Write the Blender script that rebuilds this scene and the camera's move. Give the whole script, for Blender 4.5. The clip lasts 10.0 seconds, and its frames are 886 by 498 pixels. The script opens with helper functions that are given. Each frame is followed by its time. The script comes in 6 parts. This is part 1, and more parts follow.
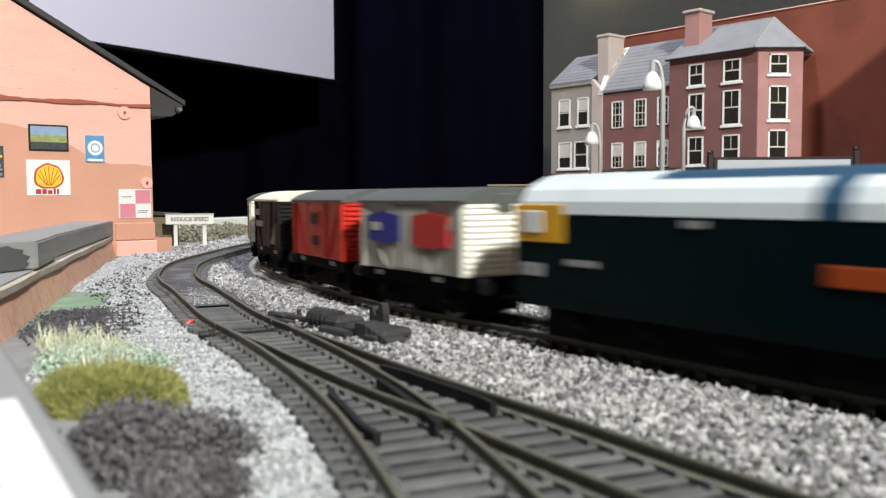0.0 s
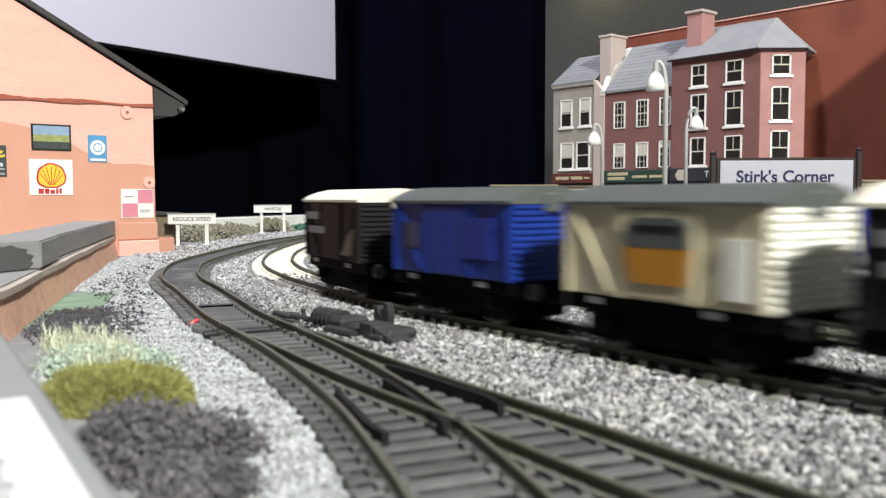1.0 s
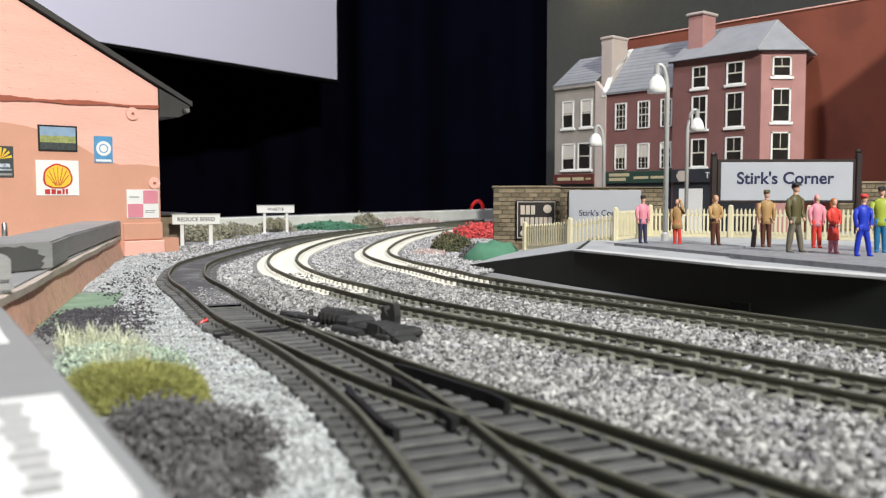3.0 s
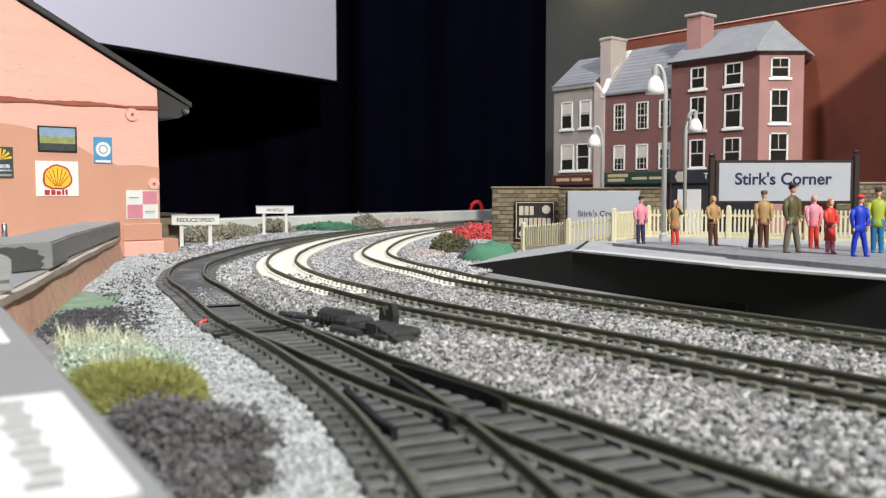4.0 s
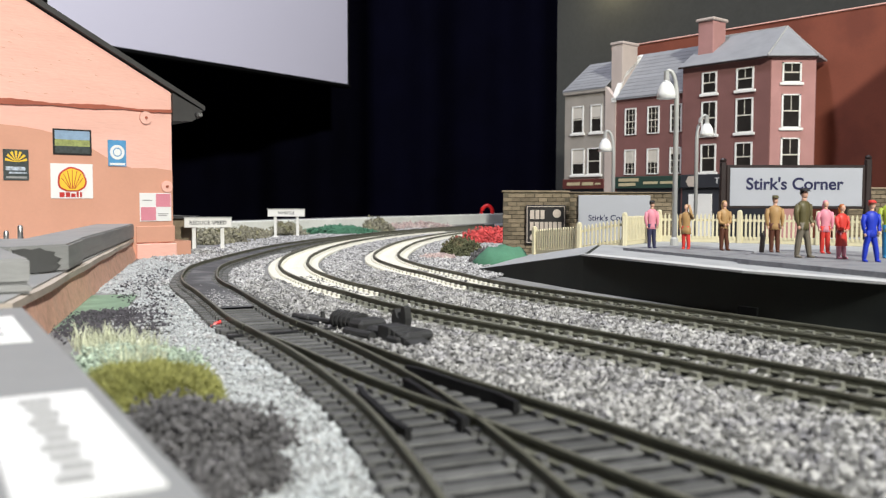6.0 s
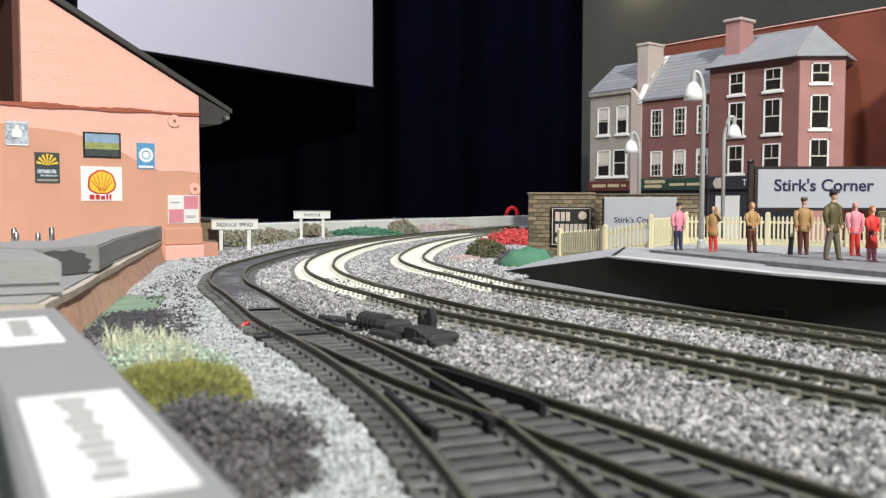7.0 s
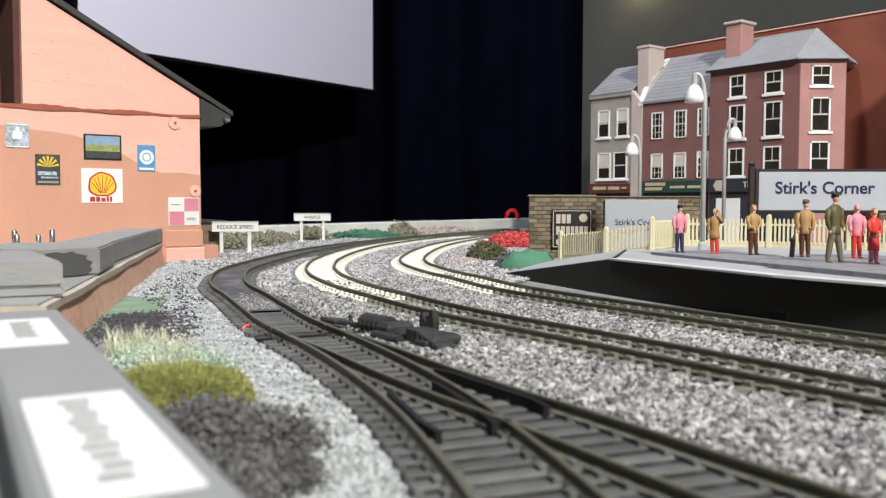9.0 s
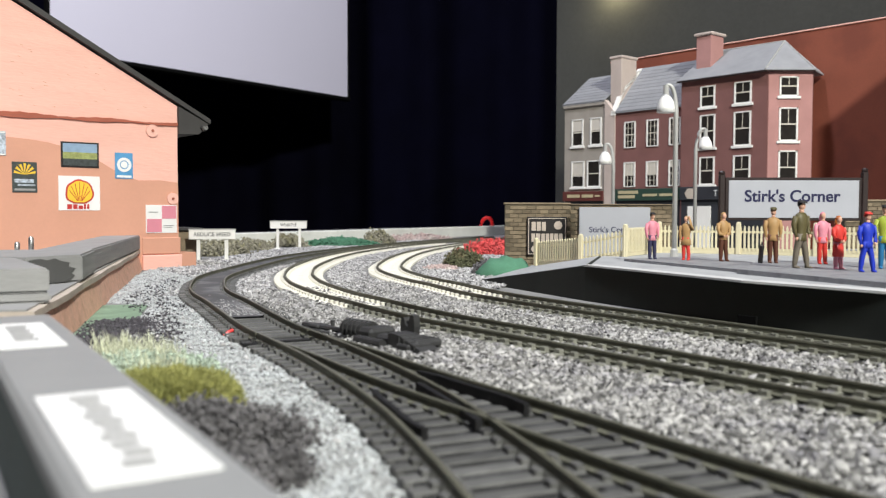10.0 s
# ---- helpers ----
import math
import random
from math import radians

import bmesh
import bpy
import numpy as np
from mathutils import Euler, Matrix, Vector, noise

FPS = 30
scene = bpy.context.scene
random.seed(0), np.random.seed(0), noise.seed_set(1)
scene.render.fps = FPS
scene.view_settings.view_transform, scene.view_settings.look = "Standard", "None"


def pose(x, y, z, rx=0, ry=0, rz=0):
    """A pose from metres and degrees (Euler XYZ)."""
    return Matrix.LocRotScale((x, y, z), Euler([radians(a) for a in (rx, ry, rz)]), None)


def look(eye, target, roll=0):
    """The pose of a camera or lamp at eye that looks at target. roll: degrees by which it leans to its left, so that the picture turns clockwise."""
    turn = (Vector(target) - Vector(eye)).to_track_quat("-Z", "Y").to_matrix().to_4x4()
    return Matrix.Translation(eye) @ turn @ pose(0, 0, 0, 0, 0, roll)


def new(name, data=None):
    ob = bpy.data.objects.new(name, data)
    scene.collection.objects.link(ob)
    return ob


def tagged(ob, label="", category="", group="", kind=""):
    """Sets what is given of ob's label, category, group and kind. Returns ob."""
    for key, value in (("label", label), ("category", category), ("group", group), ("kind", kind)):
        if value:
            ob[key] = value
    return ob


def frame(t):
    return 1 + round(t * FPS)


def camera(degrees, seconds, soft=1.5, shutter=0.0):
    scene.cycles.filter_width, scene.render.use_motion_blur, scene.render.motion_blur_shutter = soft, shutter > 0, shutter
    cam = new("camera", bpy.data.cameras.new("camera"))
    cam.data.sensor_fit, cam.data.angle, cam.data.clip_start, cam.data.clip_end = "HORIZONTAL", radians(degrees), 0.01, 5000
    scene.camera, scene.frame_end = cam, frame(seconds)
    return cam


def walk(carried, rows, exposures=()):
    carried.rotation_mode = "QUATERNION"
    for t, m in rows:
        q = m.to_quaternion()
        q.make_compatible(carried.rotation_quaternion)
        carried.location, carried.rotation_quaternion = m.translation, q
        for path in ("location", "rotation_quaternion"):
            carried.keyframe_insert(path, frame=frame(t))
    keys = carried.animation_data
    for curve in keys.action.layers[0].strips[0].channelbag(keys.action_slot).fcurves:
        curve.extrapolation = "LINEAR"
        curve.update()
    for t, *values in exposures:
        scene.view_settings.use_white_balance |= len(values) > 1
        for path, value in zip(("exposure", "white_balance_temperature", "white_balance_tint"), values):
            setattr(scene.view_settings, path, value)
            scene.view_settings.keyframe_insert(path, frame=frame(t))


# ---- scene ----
MM = 0.001


def mm(x, y, z, rx=0, ry=0, rz=0):
    """A pose whose place is given in millimetres: the place is a model railway."""
    return pose(x * MM, y * MM, z * MM, rx, ry, rz)


# ---- camera ----
cam = camera(54.0, 10.0, soft=1.2, shutter=0.5)
cam.data.dof.use_dof = True
cam.data.dof.focus_distance = 0.50
cam.data.dof.aperture_fstop = 30.0
PATH = [
    (0.0, 2.95, 8.10, 41.32, -0.124, -3.534, 0.240),
    (0.5, 2.30, 8.48, 41.20, -0.097, -3.509, 0.256),
    (1.0, 1.64, 8.30, 41.17, -0.082, -3.507, 0.147),
    (1.5, 0.28, 6.20, 41.49, -0.034, -3.509, 0.092),
    (2.0, 0.59, 2.73, 41.91, -0.087, -3.497, 0.025),
    (2.5, 0.01, 3.63, 41.95, -0.025, -3.519, 0.078),
    (4.0, 0.56, 1.97, 41.95, -0.066, -3.472, 0.081),
    (4.5, 0.57, 1.20, 41.99, -0.087, -3.413, 0.115),
    (5.0, 0.41, 0.22, 42.02, -0.105, -3.348, 0.126),
    (5.5, 0.00, 0.02, 42.01, 0.000, -3.301, 0.002),
    (7.0, -0.56, -0.90, 42.06, 2.216, -3.108, -0.088),
    (7.5, -1.50, -0.21, 41.91, 2.381, -3.084, -0.088),
    (8.0, -1.52, -0.96, 41.98, 2.385, -3.058, -0.156),
    (8.5, -1.80, 1.00, 41.80, 2.385, -3.074, -0.122),
    (9.0, -1.29, -0.46, 41.77, 2.199, -2.932, -0.125),
    (9.5, -2.65, -4.71, 41.58, 1.464, -2.663, -0.119),
    (10.0, -3.11, -8.00, 41.72, 0.493, -2.422, -0.143),
]
# the picture is a little brighter while the dark train fills it
EXPO = [(0.0, 0.04), (0.2, 0.16), (1.3, 0.16), (2.0, 0.06), (4.0, -0.02), (10.0, 0.0)]
walk(cam, [(t, mm(x, y, z, 90 + pitch, roll, yaw)) for t, x, y, z, yaw, pitch, roll in PATH],
     exposures=EXPO)

# ---- world and lamps ----
world = bpy.data.worlds.new("hall")
scene.world = world
world.use_nodes = True
world.node_tree.nodes["Background"].inputs[0].default_value = (0.55, 0.6, 0.75, 1)
world.node_tree.nodes["Background"].inputs[1].default_value = 0.03


def area_lamp(name, eye, target, size, watts, colour):
    data = bpy.data.lights.new(name, "AREA")
    data.shape, data.size, data.energy, data.color = "DISK", size, watts, colour
    ob = new(name, data)
    ob.matrix_world = look(eye, target)
    return ob


# the hall's spotlight, in front of the layout to the right, and a ceiling panel
area_lamp("hall_spotlight", (0.74, -1.2, 1.22), (0.0, 0.55, 0.0), 0.14, 66, (0.97, 0.965, 0.885))
area_lamp("ceiling_panel_light", (-0.3, 0.0, 2.3), (-0.1, 0.6, 0.0), 1.2, 12, (0.92, 0.96, 1.0))
# unseen lamp added to give the backboard its warm glow at the top
area_lamp("backboard_glow_fill", (0.204, 1.160, 0.354), (0.219, 1.177, 0.338), 0.02, 0.12, (1.0, 0.86, 0.5))
# added fill that brightens the screen; no projector stands here
area_lamp("screen_fill_light", (-0.4, 0.3, 2.2), (-0.9, 2.6, 0.9), 0.25, 50, (0.86, 0.86, 1.0))


# ---- materials ----
def material(name, colour, rough=0.7, metal=0.0, var=0.15, grain=900.0, blotch=60.0, bump=0.15, dark=None, mix=0.0,
             per_object=0.0, per_island=0.0, spec=0.4, stretch=None):
    """Paint, card, plastic: colour varied at two scales (grain and blotches), with fine relief."""
    m = bpy.data.materials.new(name)
    m.use_nodes = True
    nt = m.node_tree
    n, l = nt.nodes, nt.links
    b = n["Principled BSDF"]
    b.inputs["Metallic"].default_value = metal
    b.inputs["Specular IOR Level"].default_value = spec
    tc = n.new("ShaderNodeTexCoord")
    fine, broad = n.new("ShaderNodeTexNoise"), n.new("ShaderNodeTexNoise")
    fine.inputs["Scale"].default_value, fine.inputs["Detail"].default_value = grain, 4
    broad.inputs["Scale"].default_value, broad.inputs["Detail"].default_value = blotch, 5
    place = tc.outputs["Object"]
    if stretch:
        mp = n.new("ShaderNodeMapping")
        mp.inputs["Scale"].default_value = stretch
        l.new(place, mp.inputs["Vector"])
        place = mp.outputs[0]
    for t in (fine, broad):
        l.new(place, t.inputs["Vector"])
    add = n.new("ShaderNodeMath")
    add.operation = "MULTIPLY_ADD"
    l.new(fine.outputs["Fac"], add.inputs[0])
    add.inputs[1].default_value = 0.5
    l.new(broad.outputs["Fac"], add.inputs[2])
    ramp = n.new("ShaderNodeMapRange")
    l.new(add.outputs[0], ramp.inputs["Value"])
    ramp.inputs["From Min"].default_value, ramp.inputs["From Max"].default_value = 0.45, 1.05
    ramp.inputs["To Min"].default_value, ramp.inputs["To Max"].default_value = 1 - var, 1 + var
    last = ramp.outputs[0]
    for amount, node, socket in ((per_object, "ShaderNodeObjectInfo", "Random"), (per_island, "ShaderNodeNewGeometry", "Random Per Island")):
        if amount:
            r = n.new(node)
            mr = n.new("ShaderNodeMapRange")
            l.new(r.outputs[socket], mr.inputs["Value"])
            mr.inputs["To Min"].default_value, mr.inputs["To Max"].default_value = 1 - amount, 1 + amount
            mu = n.new("ShaderNodeMath")
            mu.operation = "MULTIPLY"
            l.new(last, mu.inputs[0])
            l.new(mr.outputs[0], mu.inputs[1])
            last = mu.outputs[0]
    base = n.new("ShaderNodeMix")
    base.data_type = "RGBA"
    base.inputs["A"].default_value = (*colour, 1)
    base.inputs["B"].default_value = (*(dark or [c * 0.5 for c in colour]), 1)
    if mix:
        mr = n.new("ShaderNodeMapRange")
        l.new(broad.outputs["Fac"], mr.inputs["Value"])
        mr.inputs["From Min"].default_value, mr.inputs["From Max"].default_value = 0.5, 0.62
        mr.inputs["To Max"].default_value = mix
        l.new(mr.outputs[0], base.inputs["Factor"])
    else:
        base.inputs["Factor"].default_value = 0
    scale = n.new("ShaderNodeVectorMath")
    scale.operation = "SCALE"
    l.new(base.outputs["Result"], scale.inputs[0])
    l.new(last, scale.inputs["Scale"])
    l.new(scale.outputs[0], b.inputs["Base Color"])
    rr = n.new("ShaderNodeMapRange")
    l.new(fine.outputs["Fac"], rr.inputs["Value"])
    rr.inputs["To Min"].default_value, rr.inputs["To Max"].default_value = max(0.05, rough - 0.12), min(1, rough + 0.12)
    l.new(rr.outputs[0], b.inputs["Roughness"])
    if bump:
        bp = n.new("ShaderNodeBump")
        bp.inputs["Strength"].default_value, bp.inputs["Distance"].default_value = bump, 0.0006
        l.new(add.outputs[0], bp.inputs["Height"])
        l.new(bp.outputs[0], b.inputs["Normal"])
    return m


M = dict(
    board=material("baseboard_scenic", (0.26, 0.26, 0.255), 0.9, var=0.35, grain=1500, blotch=45, bump=0.6, dark=(0.13, 0.13, 0.135), mix=0.6),
    powder=material("pale_grit", (0.49, 0.51, 0.52), 0.95, var=0.35, grain=1700, blotch=80, bump=0.5, dark=(0.33, 0.35, 0.37), mix=0.5, per_island=0.22),
    chips=material("ballast_chips", (0.31, 0.305, 0.3), 0.9, var=0.25, grain=1500, blotch=90, bump=0.3, dark=(0.12, 0.115, 0.14), mix=0.45, per_island=0.72),
    chips_far=material("grey_scatter_chips", (0.42, 0.415, 0.42), 0.9, var=0.25, grain=1500, blotch=45, bump=0.3, dark=(0.12, 0.12, 0.13), mix=0.5, per_island=0.6),
    sleeper=material("sleeper_plastic", (0.098, 0.098, 0.096), 0.65, var=0.3, grain=1200, blotch=150, bump=0.3, per_object=0.3),
    sleeper_olive=material("weathered_sleeper", (0.165, 0.165, 0.14), 0.75, var=0.3, grain=1200, blotch=150, bump=0.3, per_object=0.25),
    # near-black stands in for the shade in the gaps between sleepers
    shade_bed=material("black_roadbed", (0.018, 0.018, 0.018), 0.9, var=0.4, grain=1500, blotch=120, bump=0.6, dark=(0.08, 0.08, 0.085), mix=0.5),
    dark_fill=material("roadbed_dark_grey", (0.085, 0.085, 0.09), 0.8, var=0.35, grain=900, blotch=60, bump=0.3, dark=(0.25, 0.25, 0.25), mix=0.3),
    white_sleeper=material("sleeper_white_paint", (0.7, 0.68, 0.6), 0.7, var=0.12, grain=800, blotch=90, bump=0.2),
    white_fill=material("roadbed_white", (0.72, 0.705, 0.66), 0.85, var=0.12, grain=900, blotch=40, bump=0.2),
    rail=material("rail_olive", (0.125, 0.125, 0.095), 0.6, 0.0, var=0.3, grain=600, blotch=80, bump=0.1),
    railtop=material("rail_head_steel", (0.15, 0.148, 0.115), 0.45, 0.35, var=0.25, grain=700, blotch=90, bump=0.05),
    blackplastic=material("black_plastic", (0.012, 0.012, 0.013), 0.65, var=0.3, bump=0.1, spec=0.2),
    lever=material("lever_dark_grey_plastic", (0.035, 0.035, 0.036), 0.55, var=0.35, grain=700, blotch=200, bump=0.2),
    salmon=material("salmon_painted_card", (0.84, 0.48, 0.4), 0.8, var=0.07, grain=420, blotch=60, bump=0.75, stretch=(0.35, 0.35, 1.5)),
    terracotta=material("terracotta_card", (0.64, 0.33, 0.235), 0.85, var=0.05, grain=500, blotch=40, bump=0.12),
    redbrown=material("red_brown_trim", (0.36, 0.1, 0.06), 0.7, var=0.15, bump=0.2),
    # brown of the recess, darkened for the shade inside it
    recess=material("recess_shade_brown", (0.11, 0.045, 0.035), 0.9, var=0.2, bump=0.2),
    slate_dark=material("dark_roof_card", (0.045, 0.043, 0.042), 0.7, var=0.2, bump=0.25),
    concrete=material("grey_painted_wood", (0.31, 0.31, 0.31), 0.75, var=0.16, grain=420, blotch=60, bump=0.5, dark=(0.21, 0.21, 0.21), mix=0.5, stretch=(0.6, 0.18, 2.0)),
    concrete_dark=material("dark_grey_paint_patch", (0.085, 0.085, 0.085), 0.7, var=0.15, bump=0.2),
    brickskirt=material("brick_paper_skirt", (0.74, 0.44, 0.33), 0.9, var=0.3, grain=500, blotch=110, bump=0.5, dark=(0.5, 0.32, 0.25), mix=0.6),
    plankedge=material("raw_board_edge", (0.5, 0.43, 0.37), 0.8, var=0.2, bump=0.2),
    label=material("white_label_paper", (0.8, 0.8, 0.8), 0.6, var=0.03, bump=0.02),
    ledge=material("grey_ledge_paint", (0.27, 0.275, 0.28), 0.6, var=0.06, grain=600, blotch=60, bump=0.1),
    ledge_green=material("dark_green_fascia", (0.03, 0.06, 0.06), 0.6, var=0.15, bump=0.1),
    ink=material("grey_print", (0.3, 0.3, 0.3), 0.7, var=0.05, bump=0),
    navy_ink=material("navy_print", (0.008, 0.009, 0.055), 0.6, var=0.05, bump=0),
    platform=material("platform_grey_card", (0.4, 0.41, 0.42), 0.8, var=0.15, grain=700, blotch=50, bump=0.15, dark=(0.24, 0.245, 0.26), mix=0.5),
    platform_edge=material("platform_white_edge", (0.56, 0.56, 0.56), 0.8, var=0.1, bump=0.1),
    platform_wall=material("platform_black_green_face", (0.016, 0.02, 0.017), 0.75, var=0.25, bump=0.1),
    slab=material("figure_base_slate", (0.27, 0.275, 0.29), 0.6, var=0.25, grain=500, blotch=120, bump=0.2, dark=(0.09, 0.09, 0.1), mix=0.5),
    cream=material("cream_plastic", (0.68, 0.62, 0.43), 0.45, var=0.06, grain=400, blotch=90, bump=0.06),
    stone=material("stone_card", (0.19, 0.15, 0.1), 0.9, var=0.3, grain=900, blotch=120, bump=0.3, per_object=0.35),
    mortar=material("mortar_card", (0.12, 0.1, 0.07), 0.9, var=0.2, bump=0.2),
    poster_black=material("black_enamel", (0.02, 0.018, 0.018), 0.4, var=0.15, bump=0.03),
    poster_white=material("white_poster_board", (0.39, 0.4, 0.44), 0.5, var=0.04, bump=0.02),
    silver=material("silver_grey_plastic", (0.45, 0.45, 0.44), 0.4, 0.2, var=0.08, bump=0.04),
    lamp_white=material("white_lamp_shade", (0.82, 0.82, 0.8), 0.35, var=0.04, bump=0.02),
    frame_brown=material("dark_brown_frame", (0.024, 0.015, 0.014), 0.4, var=0.2, bump=0.05),
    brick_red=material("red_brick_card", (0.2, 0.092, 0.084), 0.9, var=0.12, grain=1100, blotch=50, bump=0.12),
    # lighter copy of the red brick: stronger light put into the colour
    brick_pink_lit=material("lit_pink_brick_card", (0.43, 0.225, 0.21), 0.9, var=0.1, grain=1100, blotch=60, bump=0.1),
    brick_grey=material("buff_stone_card", (0.33, 0.3, 0.265), 0.9, var=0.12, grain=1000, blotch=70, bump=0.12),
    brick_pale=material("pale_pink_card", (0.5, 0.42, 0.38), 0.9, var=0.1, grain=1100, blotch=60, bump=0.1),
    warehouse=material("red_warehouse_brick", (0.25, 0.072, 0.043), 0.9, var=0.22, grain=900, blotch=16, bump=0.12, dark=(0.15, 0.042, 0.028), mix=0.7),
    roof=material("grey_slate_card", (0.25, 0.255, 0.27), 0.8, var=0.12, grain=900, blotch=70, bump=0.2, per_object=0.08),
    white_trim=material("white_card_trim", (0.8, 0.79, 0.76), 0.7, var=0.05, bump=0.05),
    sash=material("cream_sash_print", (0.62, 0.58, 0.5), 0.6, var=0.05, bump=0.02),
    glass=material("dark_window_film", (0.025, 0.022, 0.02), 0.12, var=0.3, grain=200, blotch=90, bump=0.0, spec=0.6),
    blind=material("window_blind", (0.6, 0.56, 0.5), 0.8, var=0.08, bump=0.05),
    shop_red=material("maroon_fascia", (0.11, 0.03, 0.025), 0.6, var=0.15, bump=0.05),
    shop_green=material("green_fascia", (0.025, 0.055, 0.042), 0.6, var=0.15, bump=0.05),
    shop_black=material("charcoal_fascia", (0.03, 0.032, 0.04), 0.6, var=0.15, bump=0.05),
    gold=material("gilt_print", (0.5, 0.43, 0.27), 0.6, var=0.1, bump=0),
    panel=material("grey_scenic_backboard", (0.066, 0.067, 0.062), 0.42, var=0.2, grain=250, blotch=6, bump=0.05),
    curtain=material("navy_curtain", (0.003, 0.003, 0.011), 0.95, var=0.3, grain=900, blotch=8, bump=0.3, spec=0.1),
    hall=material("hall_dark_wall", (0.012, 0.012, 0.014), 0.9, var=0.2, grain=60, blotch=3, bump=0.05),
    screen=material("projection_screen_cloth", (0.74, 0.72, 0.82), 0.9, var=0.02, grain=500, blotch=2, bump=0.02),
    grassgreen=material("flock_green_mat", (0.075, 0.2, 0.125), 0.95, var=0.25, grain=1500, blotch=60, bump=0.6),
    paint_green=material("pale_green_scatter", (0.2, 0.29, 0.2), 0.95, var=0.3, grain=900, blotch=80, bump=0.4),
    soot=material("dark_scatter", (0.07, 0.065, 0.075), 0.95, var=0.4, grain=1500, blotch=120, bump=0.8, per_island=0.4),
    olive=material("olive_foam_foliage", (0.3, 0.3, 0.1), 0.95, var=0.3, grain=900, blotch=110, bump=0.4, dark=(0.16, 0.17, 0.06), mix=0.6, per_island=0.3),
    straw=material("pale_static_grass", (0.55, 0.57, 0.42), 0.9, var=0.2, grain=900, blotch=100, bump=0.2, per_island=0.3),
    mint=material("mint_lichen", (0.4, 0.48, 0.39), 0.95, var=0.25, grain=1200, blotch=120, bump=0.4, per_island=0.3),
    darkbush=material("charcoal_foam", (0.125, 0.12, 0.125), 0.95, var=0.35, grain=1300, blotch=130, bump=0.8, per_island=0.45),
    hedge=material("dull_hedge_foam", (0.27, 0.255, 0.195), 0.95, var=0.3, grain=1000, blotch=90, bump=0.8, dark=(0.2, 0.19, 0.09), mix=0.6, per_island=0.4),
    deepgreen=material("dark_olive_foam", (0.105, 0.11, 0.06), 0.95, var=0.3, grain=1000, blotch=120, bump=0.8, dark=(0.16, 0.1, 0.06), mix=0.5, per_island=0.4),
    redflower=material("red_flower_foam", (0.66, 0.1, 0.1), 0.9, var=0.25, grain=1000, blotch=120, bump=0.6, per_island=0.3),
    pinkflower=material("pink_scatter", (0.5, 0.39, 0.37), 0.9, var=0.3, grain=900, blotch=80, bump=0.5, dark=(0.4, 0.39, 0.36), mix=0.7, per_island=0.3),
    red=material("glossy_red_plastic", (0.75, 0.02, 0.02), 0.35, var=0.06, bump=0.03),
    edgewall=material("pale_layout_edge", (0.78, 0.79, 0.74), 0.8, var=0.15, grain=300, blotch=20, bump=0.1),
    van_black=material("van_black_paint", (0.011, 0.01, 0.011), 0.6, var=0.15, bump=0.04, spec=0.25),
    van_red=material("van_red_paint", (0.62, 0.03, 0.018), 0.42, var=0.08, bump=0.04),
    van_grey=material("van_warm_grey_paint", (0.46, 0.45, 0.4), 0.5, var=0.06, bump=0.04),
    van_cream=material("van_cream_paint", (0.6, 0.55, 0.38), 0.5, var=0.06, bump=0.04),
    # whiter than grey or cream sides: stronger light on the ends, painted in
    van_white=material("van_lit_white_end", (0.93, 0.92, 0.85), 0.5, var=0.05, bump=0.04),
    van_blue=material("van_blue_paint", (0.01, 0.035, 0.25), 0.42, var=0.08, bump=0.04),
    roof_grey=material("van_grey_roof", (0.09, 0.1, 0.096), 0.6, var=0.1, bump=0.06),
    roof_cream=material("van_cream_roof", (0.82, 0.78, 0.66), 0.5, var=0.05, bump=0.05),
    chassis=material("chassis_black", (0.004, 0.004, 0.004), 0.8, var=0.2, bump=0.06, spec=0.08),
    tyre=material("dull_wheel_tyre", (0.12, 0.12, 0.12), 0.4, 0.8, var=0.1, bump=0.0),
    bright=material("bright_metal", (0.6, 0.6, 0.6), 0.3, 0.9, var=0.1, bump=0.0),
    loco_green=material("loco_dark_green", (0.0012, 0.0085, 0.0105), 0.32, var=0.12, bump=0.02, spec=0.08),
    loco_blue=material("loco_roof_blue", (0.02, 0.07, 0.13), 0.5, var=0.12, bump=0.03),
    # pale paint of the cab roof, and painted sheen on the cantrail
    loco_white=material("loco_pale_sheen_paint", (0.66, 0.72, 0.74), 0.4, var=0.08, bump=0.03),
    loco_yellow=material("loco_warning_yellow", (0.75, 0.4, 0.02), 0.45, var=0.06, bump=0.03),
    orange=material("orange_stripe", (0.42, 0.07, 0.01), 0.45, var=0.1, bump=0.03),
    emblem_blue=material("emblem_blue", (0.015, 0.03, 0.25), 0.5, var=0.1, bump=0.02),
    emblem_red=material("emblem_red", (0.5, 0.035, 0.03), 0.5, var=0.1, bump=0.02),
    emblem_orange=material("emblem_orange", (0.5, 0.22, 0.02), 0.5, var=0.1, bump=0.02),
    poster_sky=material("poster_sky", (0.25, 0.36, 0.5), 0.5, var=0.15, blotch=200, bump=0.0),
    poster_land=material("poster_land", (0.3, 0.33, 0.12), 0.5, var=0.35, blotch=400, bump=0.0),
    poster_dark=material("poster_dark", (0.05, 0.06, 0.06), 0.5, var=0.4, blotch=500, bump=0.0),
    poster_blue=material("poster_blue", (0.09, 0.3, 0.55), 0.5, var=0.1, blotch=200, bump=0.0),
    poster_photo=material("poster_grey_photo", (0.4, 0.45, 0.52), 0.5, var=0.6, blotch=350, grain=700, bump=0.0),
    yellow=material("poster_yellow", (0.85, 0.55, 0.05), 0.5, var=0.05, bump=0.0),
